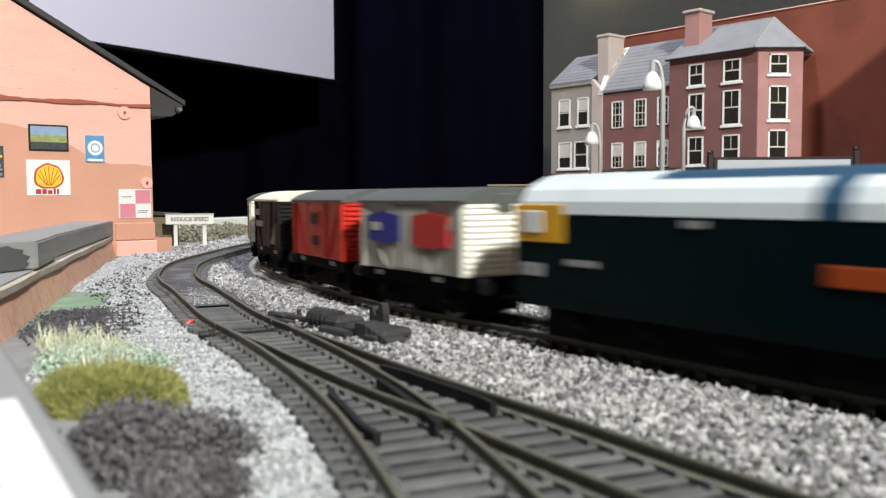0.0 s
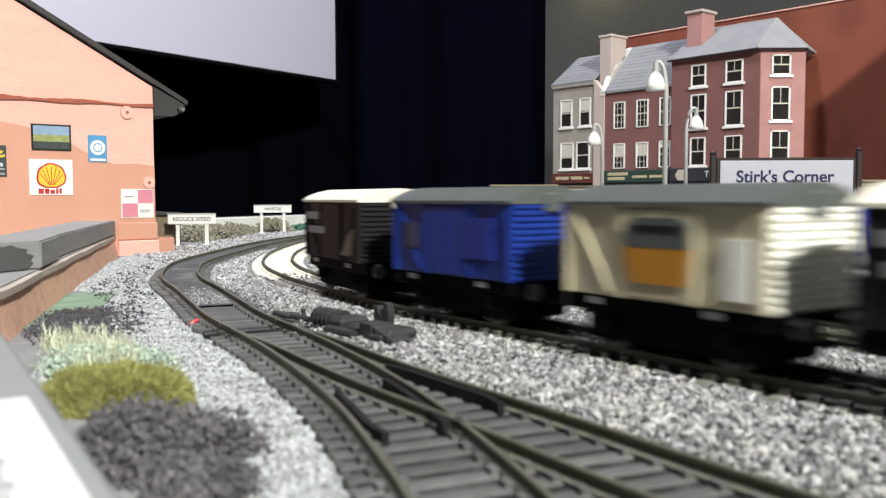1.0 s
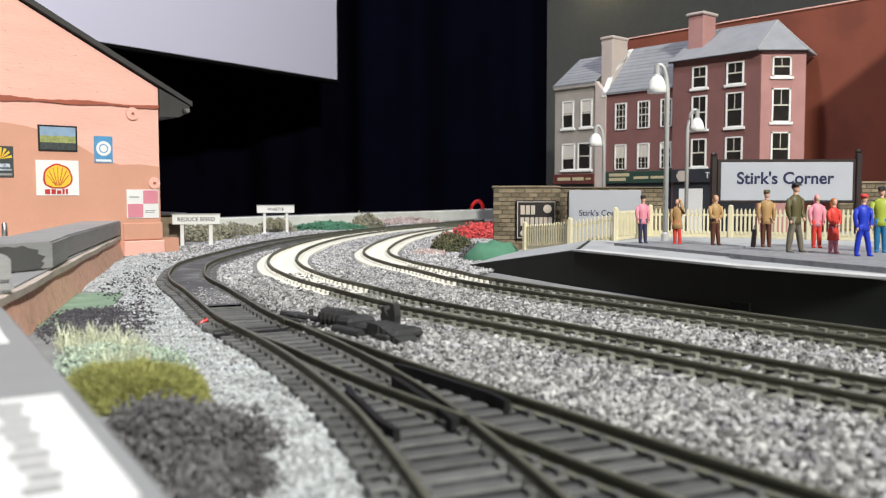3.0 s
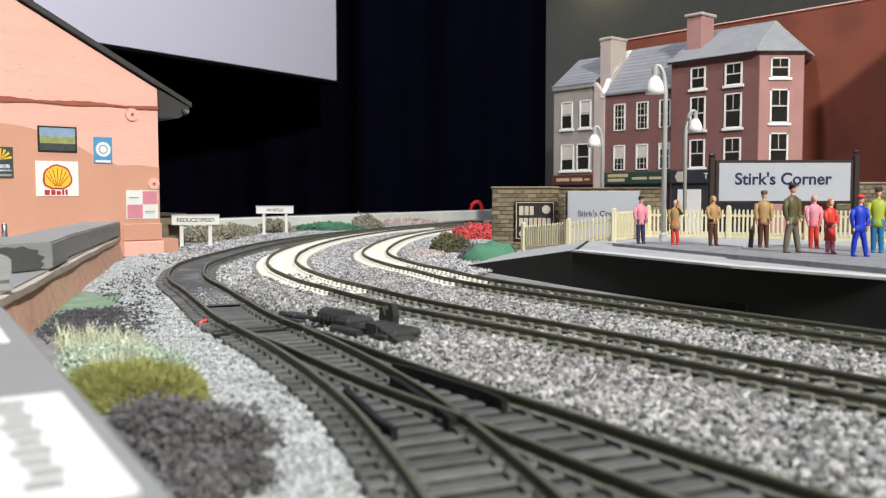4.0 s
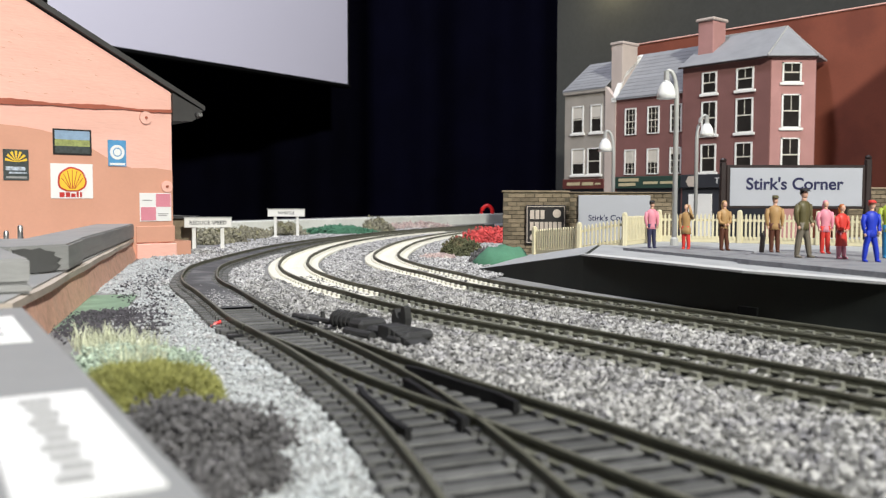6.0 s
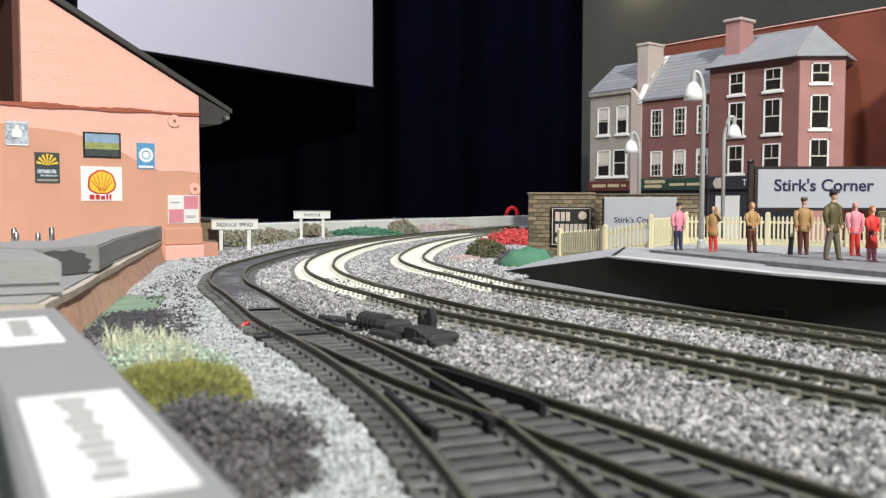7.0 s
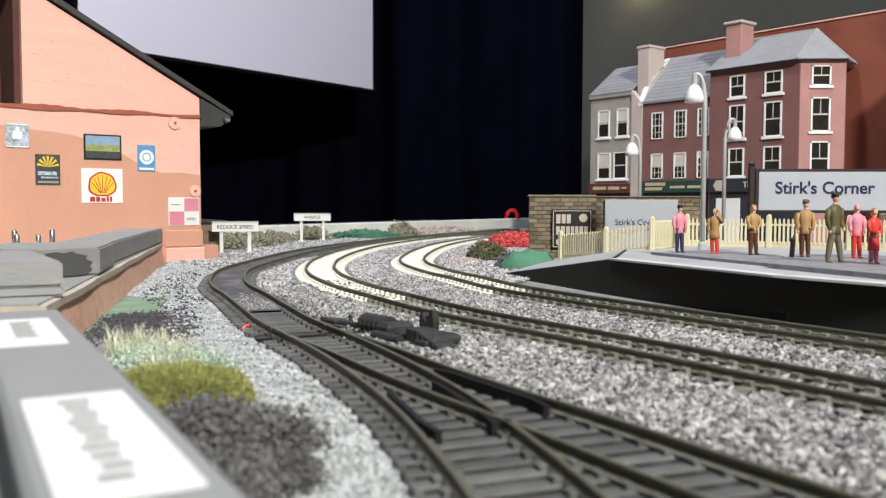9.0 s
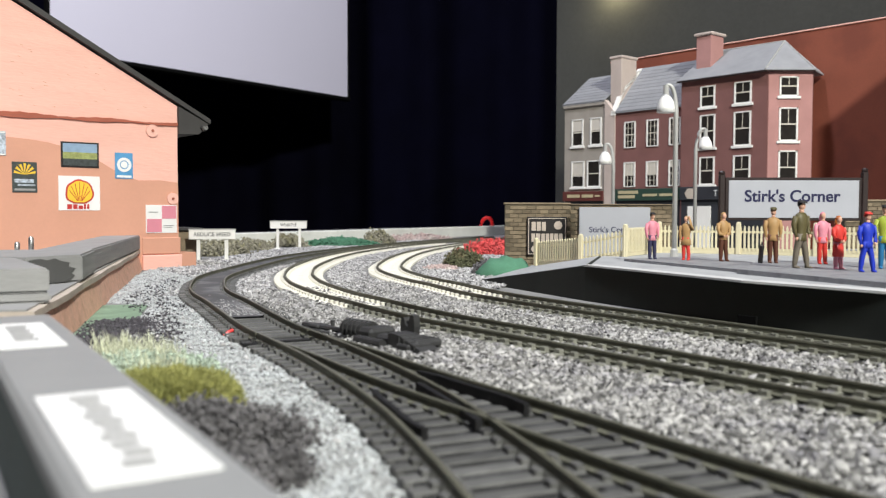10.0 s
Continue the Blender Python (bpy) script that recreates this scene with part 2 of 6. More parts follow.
    skin=material("figure_flesh_paint", (0.62, 0.36, 0.26), 0.5, var=0.05, bump=0.02),
    fig_pink=material("figure_pink", (0.68, 0.25, 0.32), 0.5, var=0.08, bump=0.03),
    fig_navy=material("figure_navy", (0.035, 0.035, 0.08), 0.5, var=0.1, bump=0.03),
    fig_tan=material("figure_tan", (0.4, 0.24, 0.1), 0.5, var=0.1, bump=0.03),
    fig_brown=material("figure_brown", (0.1, 0.035, 0.02), 0.5, var=0.1, bump=0.03),
    fig_olive=material("figure_olive", (0.1, 0.085, 0.035), 0.5, var=0.1, bump=0.03),
    fig_red=material("figure_red", (0.6, 0.045, 0.035), 0.5, var=0.08, bump=0.03),
    fig_blue=material("figure_blue", (0.012, 0.035, 0.45), 0.5, var=0.08, bump=0.03),
    fig_lime=material("figure_lime", (0.35, 0.42, 0.05), 0.5, var=0.08, bump=0.03),
    fig_grey=material("figure_grey", (0.15, 0.13, 0.1), 0.5, var=0.1, bump=0.03),
    fig_teal=material("figure_teal", (0.02, 0.15, 0.32), 0.5, var=0.1, bump=0.03),
    hair=material("figure_hair", (0.45, 0.13, 0.03), 0.5, var=0.1, bump=0.03),
    capblack=material("figure_cap", (0.02, 0.018, 0.018), 0.5, var=0.1, bump=0.03),
)


# ---- mesh building, in millimetres ----
class Geo:
    def __init__(self):
        self.v, self.f, self.mi, self.m = [], [], [], Matrix.Identity(4)
        self.slot = 0

    def add(self, verts, faces):
        o = len(self.v)
        self.v += [tuple(self.m @ Vector(p)) for p in verts]
        self.f += [tuple(i + o for i in f) for f in faces]
        self.mi += [self.slot] * len(faces)
        return self

    def box(self, x0, y0, z0, x1, y1, z1, bev=0.0):
        lo, hi = (min(x0, x1), min(y0, y1), min(z0, z1)), (max(x0, x1), max(y0, y1), max(z0, z1))
        b = min(bev, *[(h - l) * 0.45 for l, h in zip(lo, hi)])
        if b <= 0:
            vs = [(x, y, z) for z in (lo[2], hi[2]) for y in (lo[1], hi[1]) for x in (lo[0], hi[0])]
            return self.add(vs, [(0, 2, 3, 1), (4, 5, 7, 6), (0, 1, 5, 4), (2, 6, 7, 3), (0, 4, 6, 2), (1, 3, 7, 5)])
        bm = bmesh.new()
        bmesh.ops.create_cube(bm, size=1)
        for q in bm.verts:
            q.co = Vector([(l + h) / 2 + c * (h - l) for l, h, c in zip(lo, hi, q.co)])
        bmesh.ops.bevel(bm, geom=bm.edges[:], offset=b, segments=1, affect="EDGES")
        bm.verts.index_update()
        self.add([q.co[:] for q in bm.verts], [[q.index for q in f.verts] for f in bm.faces])
        bm.free()
        return self

    def ext(self, poly, y0, y1):
        """A polygon of (x, z), counter-clockwise seen from -y, drawn out from y0 to y1."""
        n = len(poly)
        vs = [(x, y0, z) for x, z in poly] + [(x, y1, z) for x, z in poly]
        fs = [tuple(range(n)), tuple(range(2 * n - 1, n - 1, -1))]
        fs += [(i, i + n, (i + 1) % n + n, (i + 1) % n) for i in range(n)]
        return self.add(vs, fs)

    def slab(self, poly, z0, z1):
        """A polygon of (x, y), counter-clockwise from above, between z0 and z1 (one height, or one for each corner)."""
        n = len(poly)
        z0, z1 = [z if isinstance(z, (list, tuple)) else [z] * n for z in (z0, z1)]
        vs = [(x, y, z) for (x, y), z in zip(poly, z0)] + [(x, y, z) for (x, y), z in zip(poly, z1)]
        fs = [tuple(range(n - 1, -1, -1)), tuple(range(n, 2 * n))] + [(i, (i + 1) % n, (i + 1) % n + n, i + n) for i in range(n)]
        return self.add(vs, fs)

    def tube(self, pts, r, n=8, cap=True):
        """Round bar along pts, radius r or a radius for each point."""
        pts = [Vector(p) for p in pts]
        rs = r if isinstance(r, (list, tuple)) else [r] * len(pts)
        vs, fs = [], []
        up = Vector((0, 0, 1))
        for i, p in enumerate(pts):
            d = (pts[min(i + 1, len(pts) - 1)] - pts[max(i - 1, 0)]).normalized()
            a = d.cross(up if abs(d.dot(up)) < 0.95 else Vector((1, 0, 0))).normalized()
            b = d.cross(a)
            vs += [tuple(p + rs[i] * (math.cos(k * math.tau / n) * a + math.sin(k * math.tau / n) * b)) for k in range(n)]
        for i in range(len(pts) - 1):
            fs += [(i * n + k, i * n + (k + 1) % n, (i + 1) * n + (k + 1) % n, (i + 1) * n + k) for k in range(n)]
        if cap:
            fs += [tuple(range(n - 1, -1, -1)), tuple(range((len(pts) - 1) * n, len(pts) * n))]
        return self.add(vs, fs)

    def ribbon(self, pts, half, z0, z1):
        """An upright strip of even width along points in plan."""
        p = [np.array(q, float) for q in pts]
        vs, n = [], len(p)
        for i, q in enumerate(p):
            d = p[min(i + 1, n - 1)] - p[max(i - 1, 0)]
            nv = np.array([-d[1], d[0]]) / np.linalg.norm(d) * half
            vs += [(*(q - nv), z0), (*(q + nv), z0), (*(q + nv), z1), (*(q - nv), z1)]
        fs = [(3, 2, 1, 0), (4 * n - 4, 4 * n - 3, 4 * n - 2, 4 * n - 1)]
        for i in range(n - 1):
            fs += [(4 * i + k, 4 * i + (k + 1) % 4, 4 * i + 4 + (k + 1) % 4, 4 * i + 4 + k) for k in range(4)]
        return self.add(vs, fs)

    def ball(self, x, y, z, rx, ry, rz, n=8, k=5):
        vs = [(x, y, z + rz)]
        for i in range(1, k):
            a = math.pi * i / k
            vs += [(x + rx * math.sin(a) * math.cos(math.tau * j / n), y + ry * math.sin(a) * math.sin(math.tau * j / n), z + rz * math.cos(a)) for j in range(n)]
        vs.append((x, y, z - rz))
        fs = [(0, 1 + j, 1 + (j + 1) % n) for j in range(n)]
        for i in range(k - 2):
            o = 1 + i * n
            fs += [(o + j, o + n + j, o + n + (j + 1) % n, o + (j + 1) % n) for j in range(n)]
        o = 1 + (k - 2) * n
        fs += [(o + j, len(vs) - 1, o + (j + 1) % n) for j in range(n)]
        return self.add(vs, fs)

    def text(self, words, height, x, y, z, align="CENTER", depth=0.15, bold=0.0):
        """Letters standing in the x-z plane, facing -y."""
        cu = bpy.data.curves.new("letters", "FONT")
        cu.body, cu.size, cu.align_x, cu.extrude, cu.offset = words, height / 0.7, align, depth, height * bold
        ob = bpy.data.objects.new("letters", cu)
        me = bpy.data.meshes.new_from_object(ob)
        o = len(self.v)
        self.v += [tuple(self.m @ Vector((x + q.co.x, y - q.co.z, z + q.co.y))) for q in me.vertices]
        self.f += [tuple(i + o for i in p.vertices) for p in me.polygons]
        self.mi += [self.slot] * len(me.polygons)
        bpy.data.objects.remove(ob)
        bpy.data.curves.remove(cu)
        bpy.data.meshes.remove(me)
        return self

    def mesh(self, name, mats, smooth=False):
        me = bpy.data.meshes.new(name)
        me.from_pydata([(x * MM, y * MM, z * MM) for x, y, z in self.v], [], self.f)
        for m in mats if isinstance(mats, (list, tuple)) else [mats]:
            me.materials.append(m)
        me.polygons.foreach_set("material_index", self.mi)
        if smooth:
            me.polygons.foreach_set("use_smooth", [True] * len(me.polygons))
        me.update()
        return me


def part(name, geo, mats, parent, label="", m=None, smooth=False, data=None):
    ob = new(name, data or geo.mesh(name, mats, smooth))
    ob.parent = parent
    if m is not None:
        ob.matrix_basis = m
    return tagged(ob, label)


def thing(name, m, label, category, group="", kind=""):
    ob = new(name)
    ob.empty_display_size = 0.005
    ob.matrix_basis = m
    return tagged(ob, label, category, group, kind)


def solid(name, geo, mats, label="", category="", group="", kind="", m=None, smooth=False):
    ob = new(name, geo.mesh(name, mats, smooth))
    if m is not None:
        ob.matrix_basis = m
    return tagged(ob, label, category, group, kind)


def spline(ctrl, step=3.0):
    """A smooth way through control points (Catmull-Rom), as points about step millimetres apart, with their arc length."""
    c = [np.array(p, float) for p in ctrl]
    c = [2 * c[0] - c[1], *c, 2 * c[-1] - c[-2]]
    out = []
    for a, b, d, e in zip(c, c[1:], c[2:], c[3:]):
        n = max(2, int(np.linalg.norm(d - b) / step))
        for i in range(n):
            t = i / n
            out.append(0.5 * (2 * b + (d - a) * t + (2 * a - 5 * b + 4 * d - e) * t * t + (3 * b - a - 3 * d + e) * t ** 3))
    out.append(c[-2])
    out = np.array(out)
    s = np.r_[0, np.cumsum(np.hypot(*np.diff(out, axis=0).T))]
    return out, s


def along(path, s):
    p, a = path
    x, y = np.interp(s, a, p[:, 0]), np.interp(s, a, p[:, 1])
    e = 2.0
    dx = np.interp(s + e, a, p[:, 0]) - np.interp(s - e, a, p[:, 0])
    dy = np.interp(s + e, a, p[:, 1]) - np.interp(s - e, a, p[:, 1])
    return x, y, math.atan2(dy, dx)


def beside(path, off, s0, s1, step=4.0):
    """Points along a path between two arc lengths, off millimetres to its left."""
    out = []
    for s in np.linspace(s0, s1, max(2, int((s1 - s0) / step) + 1)):
        x, y, a = along(path, s)
        out.append((x - off * math.sin(a), y + off * math.cos(a)))
    return out

rng = np.random.default_rng(7)

# ---- hall and baseboard ----
g = Geo()
g.slab([(-900, -900), (1900, -1700), (1900, 600), (700, 2400), (-150, 2400), (-900, 900)], -25, -1.6)
solid("ground", g, M["board"], "grey scenic baseboard of the model railway", "baseboard", kind="structure")
g = Geo().box(-4000, -4000, -960, 4000, 4000, -900)
solid("floor", g, M["hall"], "dark hall floor under the layout", "floor", kind="structure")
g = Geo().box(-4000, -4000, 2600, 4000, 4000, 2660)
solid("ceiling", g, M["hall"], "dark hall ceiling", "ceiling", kind="structure")
for name, b in (("wall_west", (-4060, -4000, -900, -4000, 4000, 2600)), ("wall_east", (4000, -4000, -900, 4060, 4000, 2600)),
                ("wall_south", (-4000, -4060, -900, 4000, -4000, 2600)), ("wall_north", (-4000, 4000, -900, 4000, 4060, 2600))):
    solid(name, Geo().box(*b), M["hall"], "dark hall wall", "wall", kind="structure")

# pleated stage curtain
g = Geo()
xs = np.arange(-3600, 3600, 25.0)
fold = [3300 + 40 * math.sin(x / 70.0) + 25 * math.sin(x / 31.0 + 1) for x in xs]
vs = [(x, y, z) for z in (-900, 2590) for x, y in zip(xs, fold)] + [(x, y + 12, z) for z in (-900, 2590) for x, y in zip(xs, fold)]
n = len(xs)
g.add(vs, [(i, i + 1, n + i + 1, n + i) for i in range(n - 1)] + [(2 * n + i + 1, 2 * n + i, 3 * n + i, 3 * n + i + 1) for i in range(n - 1)])
solid("stage_curtain", g, M["curtain"], "dark navy pleated stage curtain behind the layout", "curtain", smooth=True)

# projection screen hung in front of the curtain
sc = thing("projection_screen", mm(-335, 2800, 397, 0, 0, 55), "pale lavender projection screen with a dark bottom batten", "screen")
part("cloth", Geo().box(-1008, 0, 12, 0, 4, 2120), M["screen"], sc)
part("batten", Geo().box(-1008, -10, 0, 8, 14, 12, 3), M["chassis"], sc, "black bottom batten")
part("border", Geo().box(0, -3, 12, 8, 8, 2120), M["chassis"], sc, "thin black side border")
part("border", Geo().box(-1016, -3, 12, -1008, 8, 2120), M["chassis"], sc, "thin black side border")

part("housing", Geo().box(-1030, -50, 2110, 25, 50, 2203, 8), M["chassis"], sc, "black screen housing at the ceiling")

# ---- tracks ----
RH = 3.0
TRACK2 = spline([(130, 1400), (60, 1290), (3, 1190), (-44, 1082), (-78, 965), (-101, 845), (-109, 760), (-111, 690), (-109, 620), (-104, 572), (-97, 530),
                 (-86, 486), (-73, 449), (-58, 413), (-44, 386), (-10, 322), (36, 256), (90, 177), (198, 20), (400, -273), (1000, -1142)])
TRACK3 = spline([(200, 1400), (90, 1250), (22, 1110), (-20, 955), (-39, 845), (-47, 748), (-49, 661), (-47, 620), (-41, 577), (-30, 535), (-18, 499), (-5, 468),
                 (15, 414), (46, 360), (83, 304), (124, 243), (250, 61), (800, -736)])
TOE = [(60, 1420), (0, 1260), (-60, 1110), (-105, 960), (-135, 830), (-148, 720), (-150, 600), (-147, 520), (-133, 455), (-120, 415), (-102, 375),
       (-82, 328), (-67, 293), (-52, 264)]
TRACK_A = spline(TOE + [(-37, 235), (-22, 202), (-9, 169), (1, 137), (7, 115), (20, 62), (34, 0), (60, -110)])
TRACK_B = spline(TOE + [(-35, 237), (-19, 209), (-5, 186), (16, 154), (41, 114), (100, 29), (400, -405)])


def arc(path, x, y):
    return path[1][np.argmin(np.hypot(path[0][:, 0] - x, path[0][:, 1] - y))]


PROFILE = [(-1.1, 0.2), (1.1, 0.2), (1.1, 0.6), (0.3, 0.9), (0.3, 2.15), (0.46, 2.35), (0.46, 2.92), (0.38, 3.0), (-0.38, 3.0), (-0.46, 2.92),
           (-0.46, 2.35), (-0.3, 2.15), (-0.3, 0.9), (-1.1, 0.6)]


def rail(path, off, s0, s1, parent, low=0.0, name="rail"):
    pts = beside(path, off, s0, s1)
    geo, k = Geo(), len(PROFILE)
    vs = []
    for i, p in enumerate(pts):
        a, b = np.array(pts[max(i - 1, 0)]), np.array(pts[min(i + 1, len(pts) - 1)])
        d = (b - a) / np.linalg.norm(b - a)
        vs += [(p[0] - d[1] * u, p[1] + d[0] * u, w - low) for u, w in PROFILE]
    sides, tops = [], []
    for i in range(len(pts) - 1):
        for j in range(k):
            (tops if j == 7 else sides).append((i * k + j, i * k + (j + 1) % k, (i + 1) * k + (j + 1) % k, (i + 1) * k + j))
    geo.add(vs, sides + [tuple(range(k - 1, -1, -1)), tuple(range(len(vs) - k, len(vs)))])
    geo.f += tops
    geo.mi += [1] * len(tops)
    return part(name, geo, [M["rail"], M["railtop"]], parent)


def sleeper_mesh(name, half, mat):
    geo = Geo().box(-1.6, -half, -1.6, 1.6, half, 0.2, 0.25)
    for side in (-8.75, 8.75):
        for e in (-1.75, 1.75):
            geo.box(-1.25, side + e - 0.85, 0.15, 1.25, side + e + 0.85, 1.35)
    return geo.mesh(name, mat)


SLEEPER, SLEEPER_W = sleeper_mesh("sleeper", 14.5, M["sleeper"]), sleeper_mesh("white_sleeper", 15.5, M["white_sleeper"])

SLEEPER_O = sleeper_mesh("sleeper", 15.5, M["sleeper_olive"])


def sleepers(path, s0, s1, parent, data, gap=9.0):
    s = s0
    while s < s1:
        x, y, a = along(path, s)
        part("sleeper", None, None, parent, m=mm(x, y, rng.uniform(-0.1, 0.1), 0, 0, math.degrees(a) + rng.uniform(-0.8, 0.8)), data=data)
        s += gap


def bed(name, path, half, s0, s1, z0, z1, mat, parent):
    l, r = beside(path, half, s0, s1, 6), beside(path, -half, s0, s1, 6)
    n, geo = len(l), Geo()
    vs = [(x, y, z) for z in (z0, z1) for x, y in l + r]
    fs = []
    for i in range(n - 1):
        fs += [(2 * n + i, 3 * n + i, 3 * n + i + 1, 2 * n + i + 1), (i, 2 * n + i, 2 * n + i + 1, i + 1), (n + i, n + i + 1, 3 * n + i + 1, 3 * n + i)]
    geo.add(vs, fs)
    return part(name, geo, mat, parent)


trackgroup = "running lines"
t2 = thing("railway_track", mm(0, 0, 0), "middle running line, white-painted round the bend and dark on the straight", "track", trackgroup)
w0 = arc(TRACK2, -38, 372)
for off in (8.75, -8.75):
    rail(TRACK2, off, 0, arc(TRACK2, 1000, -1142), t2)
sleepers(TRACK2, 300, w0, t2, SLEEPER_W, 6.4)
sleepers(TRACK2, w0, arc(TRACK2, 300, -127), t2, SLEEPER_O, 6.4)
bed("white_roadbed", TRACK2, 12.2, 0, w0 - 25, -1.6, -0.35, M["white_fill"], t2)

# bed coloured for the shade between the sleepers
bed("dark_roadbed", TRACK2, 12.6, w0 - 20, arc(TRACK2, 300, -127), -1.6, -0.35, M["shade_bed"], t2)

t3 = thing("railway_track", mm(0, 0, 0), "platform line, white-painted round the bend and dark along the platform", "track", trackgroup)
w1 = arc(TRACK3, 18, 408)
for off in (8.75, -8.75):
    rail(TRACK3, off, 0, TRACK3[1][-1], t3)
sleepers(TRACK3, 300, w1, t3, SLEEPER_W, 6.4)
sleepers(TRACK3, w1, arc(TRACK3, 300, -10), t3, SLEEPER_O, 6.4)
bed("white_roadbed", TRACK3, 12.2, 0, w1 - 30, -1.6, -0.35, M["white_fill"], t3)

bed("dark_roadbed", TRACK3, 12.6, w1 - 25, arc(TRACK3, 300, -10), -1.6, -0.35, M["shade_bed"], t3)

# plain ground in shade here; a near-black strip paints that shade
part("cinder_strip", Geo().ribbon(beside(TRACK3, 19.5, w1 - 10, arc(TRACK3, 300, -10), 6), 6.5, -1.6, -1.0), M["shade_bed"], t3, "near-black strip painted for the shade along the platform foot")

t1 = thing("railway_track", mm(0, 0, 0), "outer dark track curving round with filled grey roadbed", "track", trackgroup)
toe = arc(TRACK_B, -52, 264)
for off in (8.75, -8.75):
    rail(TRACK_B, off, 0, toe - 12, t1)
sleepers(TRACK_B, 350, toe - 14, t1, SLEEPER, 6.4)
bed("black_roadbed", TRACK_B, 12.8, 150, toe - 10, -1.6, -0.35, M["shade_bed"], t1)
bed("dark_roadbed", TRACK_B, 7.2, 150, toe - 70, -1.6, 1.1, M["dark_fill"], t1)

turnout = thing("turnout", mm(0, 0, 0), "dark railway turnout with frog, check rails and switch blades", "turnout", trackgroup)
endA, endB = TRACK_A[1][-1], TRACK_B[1][-1]
rail(TRACK_A, -8.75, toe - 11, endA, turnout, name="stock_rail")
rail(TRACK_B, 8.75, toe - 11, endB, turnout, name="stock_rail")
rail(TRACK_A, 8.75, toe + 6, endA, turnout, 0.1, name="closure_rail")
rail(TRACK_B, -8.75, toe + 6, endB, turnout, 0.1, name="closure_rail")
ca, cb = arc(TRACK_A, -9, 166), arc(TRACK_B, 4, 172)
for path, off, s0, s1 in ((TRACK_A, -6.3, ca - 20, ca + 17), (TRACK_B, 6.8, cb - 38, cb + 6)):
    pts = beside(path, off, s0, s1)
    mids = beside(path, 0, s0, s1)
    for k, w in ((0, 0.2), (1, 0.08), (-2, 0.08), (-1, 0.2)):
        pts[k] = tuple(np.array(pts[k]) * (1 - w) + np.array(mids[k]) * w)
    part("check_rail", Geo().ribbon(pts, 0.65, 0.1, 2.5), M["blackplastic"], turnout, "black check rail")
part("wing_rail", Geo().ribbon(beside(TRACK_A, 6.4, ca - 24, ca + 14), 0.7, 0.1, 2.6), M["blackplastic"], turnout, "black wing rail at the frog")
bed("dark_roadbed", TRACK_A, 12.6, toe - 60, endA, -1.6, -0.3, M["shade_bed"], turnout)
bed("dark_roadbed", TRACK_B, 12.6, toe + 10, endB, -1.6, -0.22, M["shade_bed"], turnout)
# long timbers under both routes
for k in range(48):
    s = toe - 10 + 6.4 * k
    ax, ay, aa = along(TRACK_A, s)
    bx, by, ba = along(TRACK_B, s + k * 0.02)
    ang = (aa + ba) / 2
    n = np.array([-math.sin(ang), math.cos(ang)])
    pa, pb = np.array([ax, ay]), np.array([bx, by])
    la, lb = pa - n * 14.5, pb + n * 14.5
    if np.hypot(*(pa - pb)) > 34:
        for (x, y, a) in ((ax, ay, aa), (bx, by, ba)):
            part("sleeper", None, None, turnout, m=mm(x, y, 0, 0, 0, math.degrees(a)), data=SLEEPER)
        continue
    c, half = (la + lb) / 2, abs((lb - la) @ n) / 2
    geo = Geo().box(-1.65, -half, -1.6, 1.65, half, 0.2, 0.25)
    for p in (pa - n * 8.75, pb + n * 8.75, pa + n * 8.75, pb - n * 8.75):
        u = (p - c) @ n
        for e in (-1.75, 1.75):
            geo.box(-1.2, u + e - 0.7, 0.15, 1.2, u + e + 0.7, 1.2)
    part("timber", geo, M["sleeper"], turnout, m=mm(c[0], c[1], 0, 0, 0, math.degrees(ang)))
part("tie_bar", Geo().box(-1.2, -19, -0.2, 1.2, 16, 0.9, 0.2), M["blackplastic"], turnout, m=mm(-54, 268, 0, 0, 0, 120))

# ---- ballast ----
ALLP = np.vstack([TRACK2[0], TRACK3[0]])
P1 = np.vstack([TRACK_A[0], TRACK_B[0]])


def near(pts, ways):
    d = np.full(len(pts), 1e9)
    for i in range(0, len(pts), 4000):
        q = pts[i:i + 4000]
        d[i:i + 4000] = np.sqrt(((q[:, None, :] - ways[None, ::2, :]) ** 2).sum(2)).min(1)
    return d


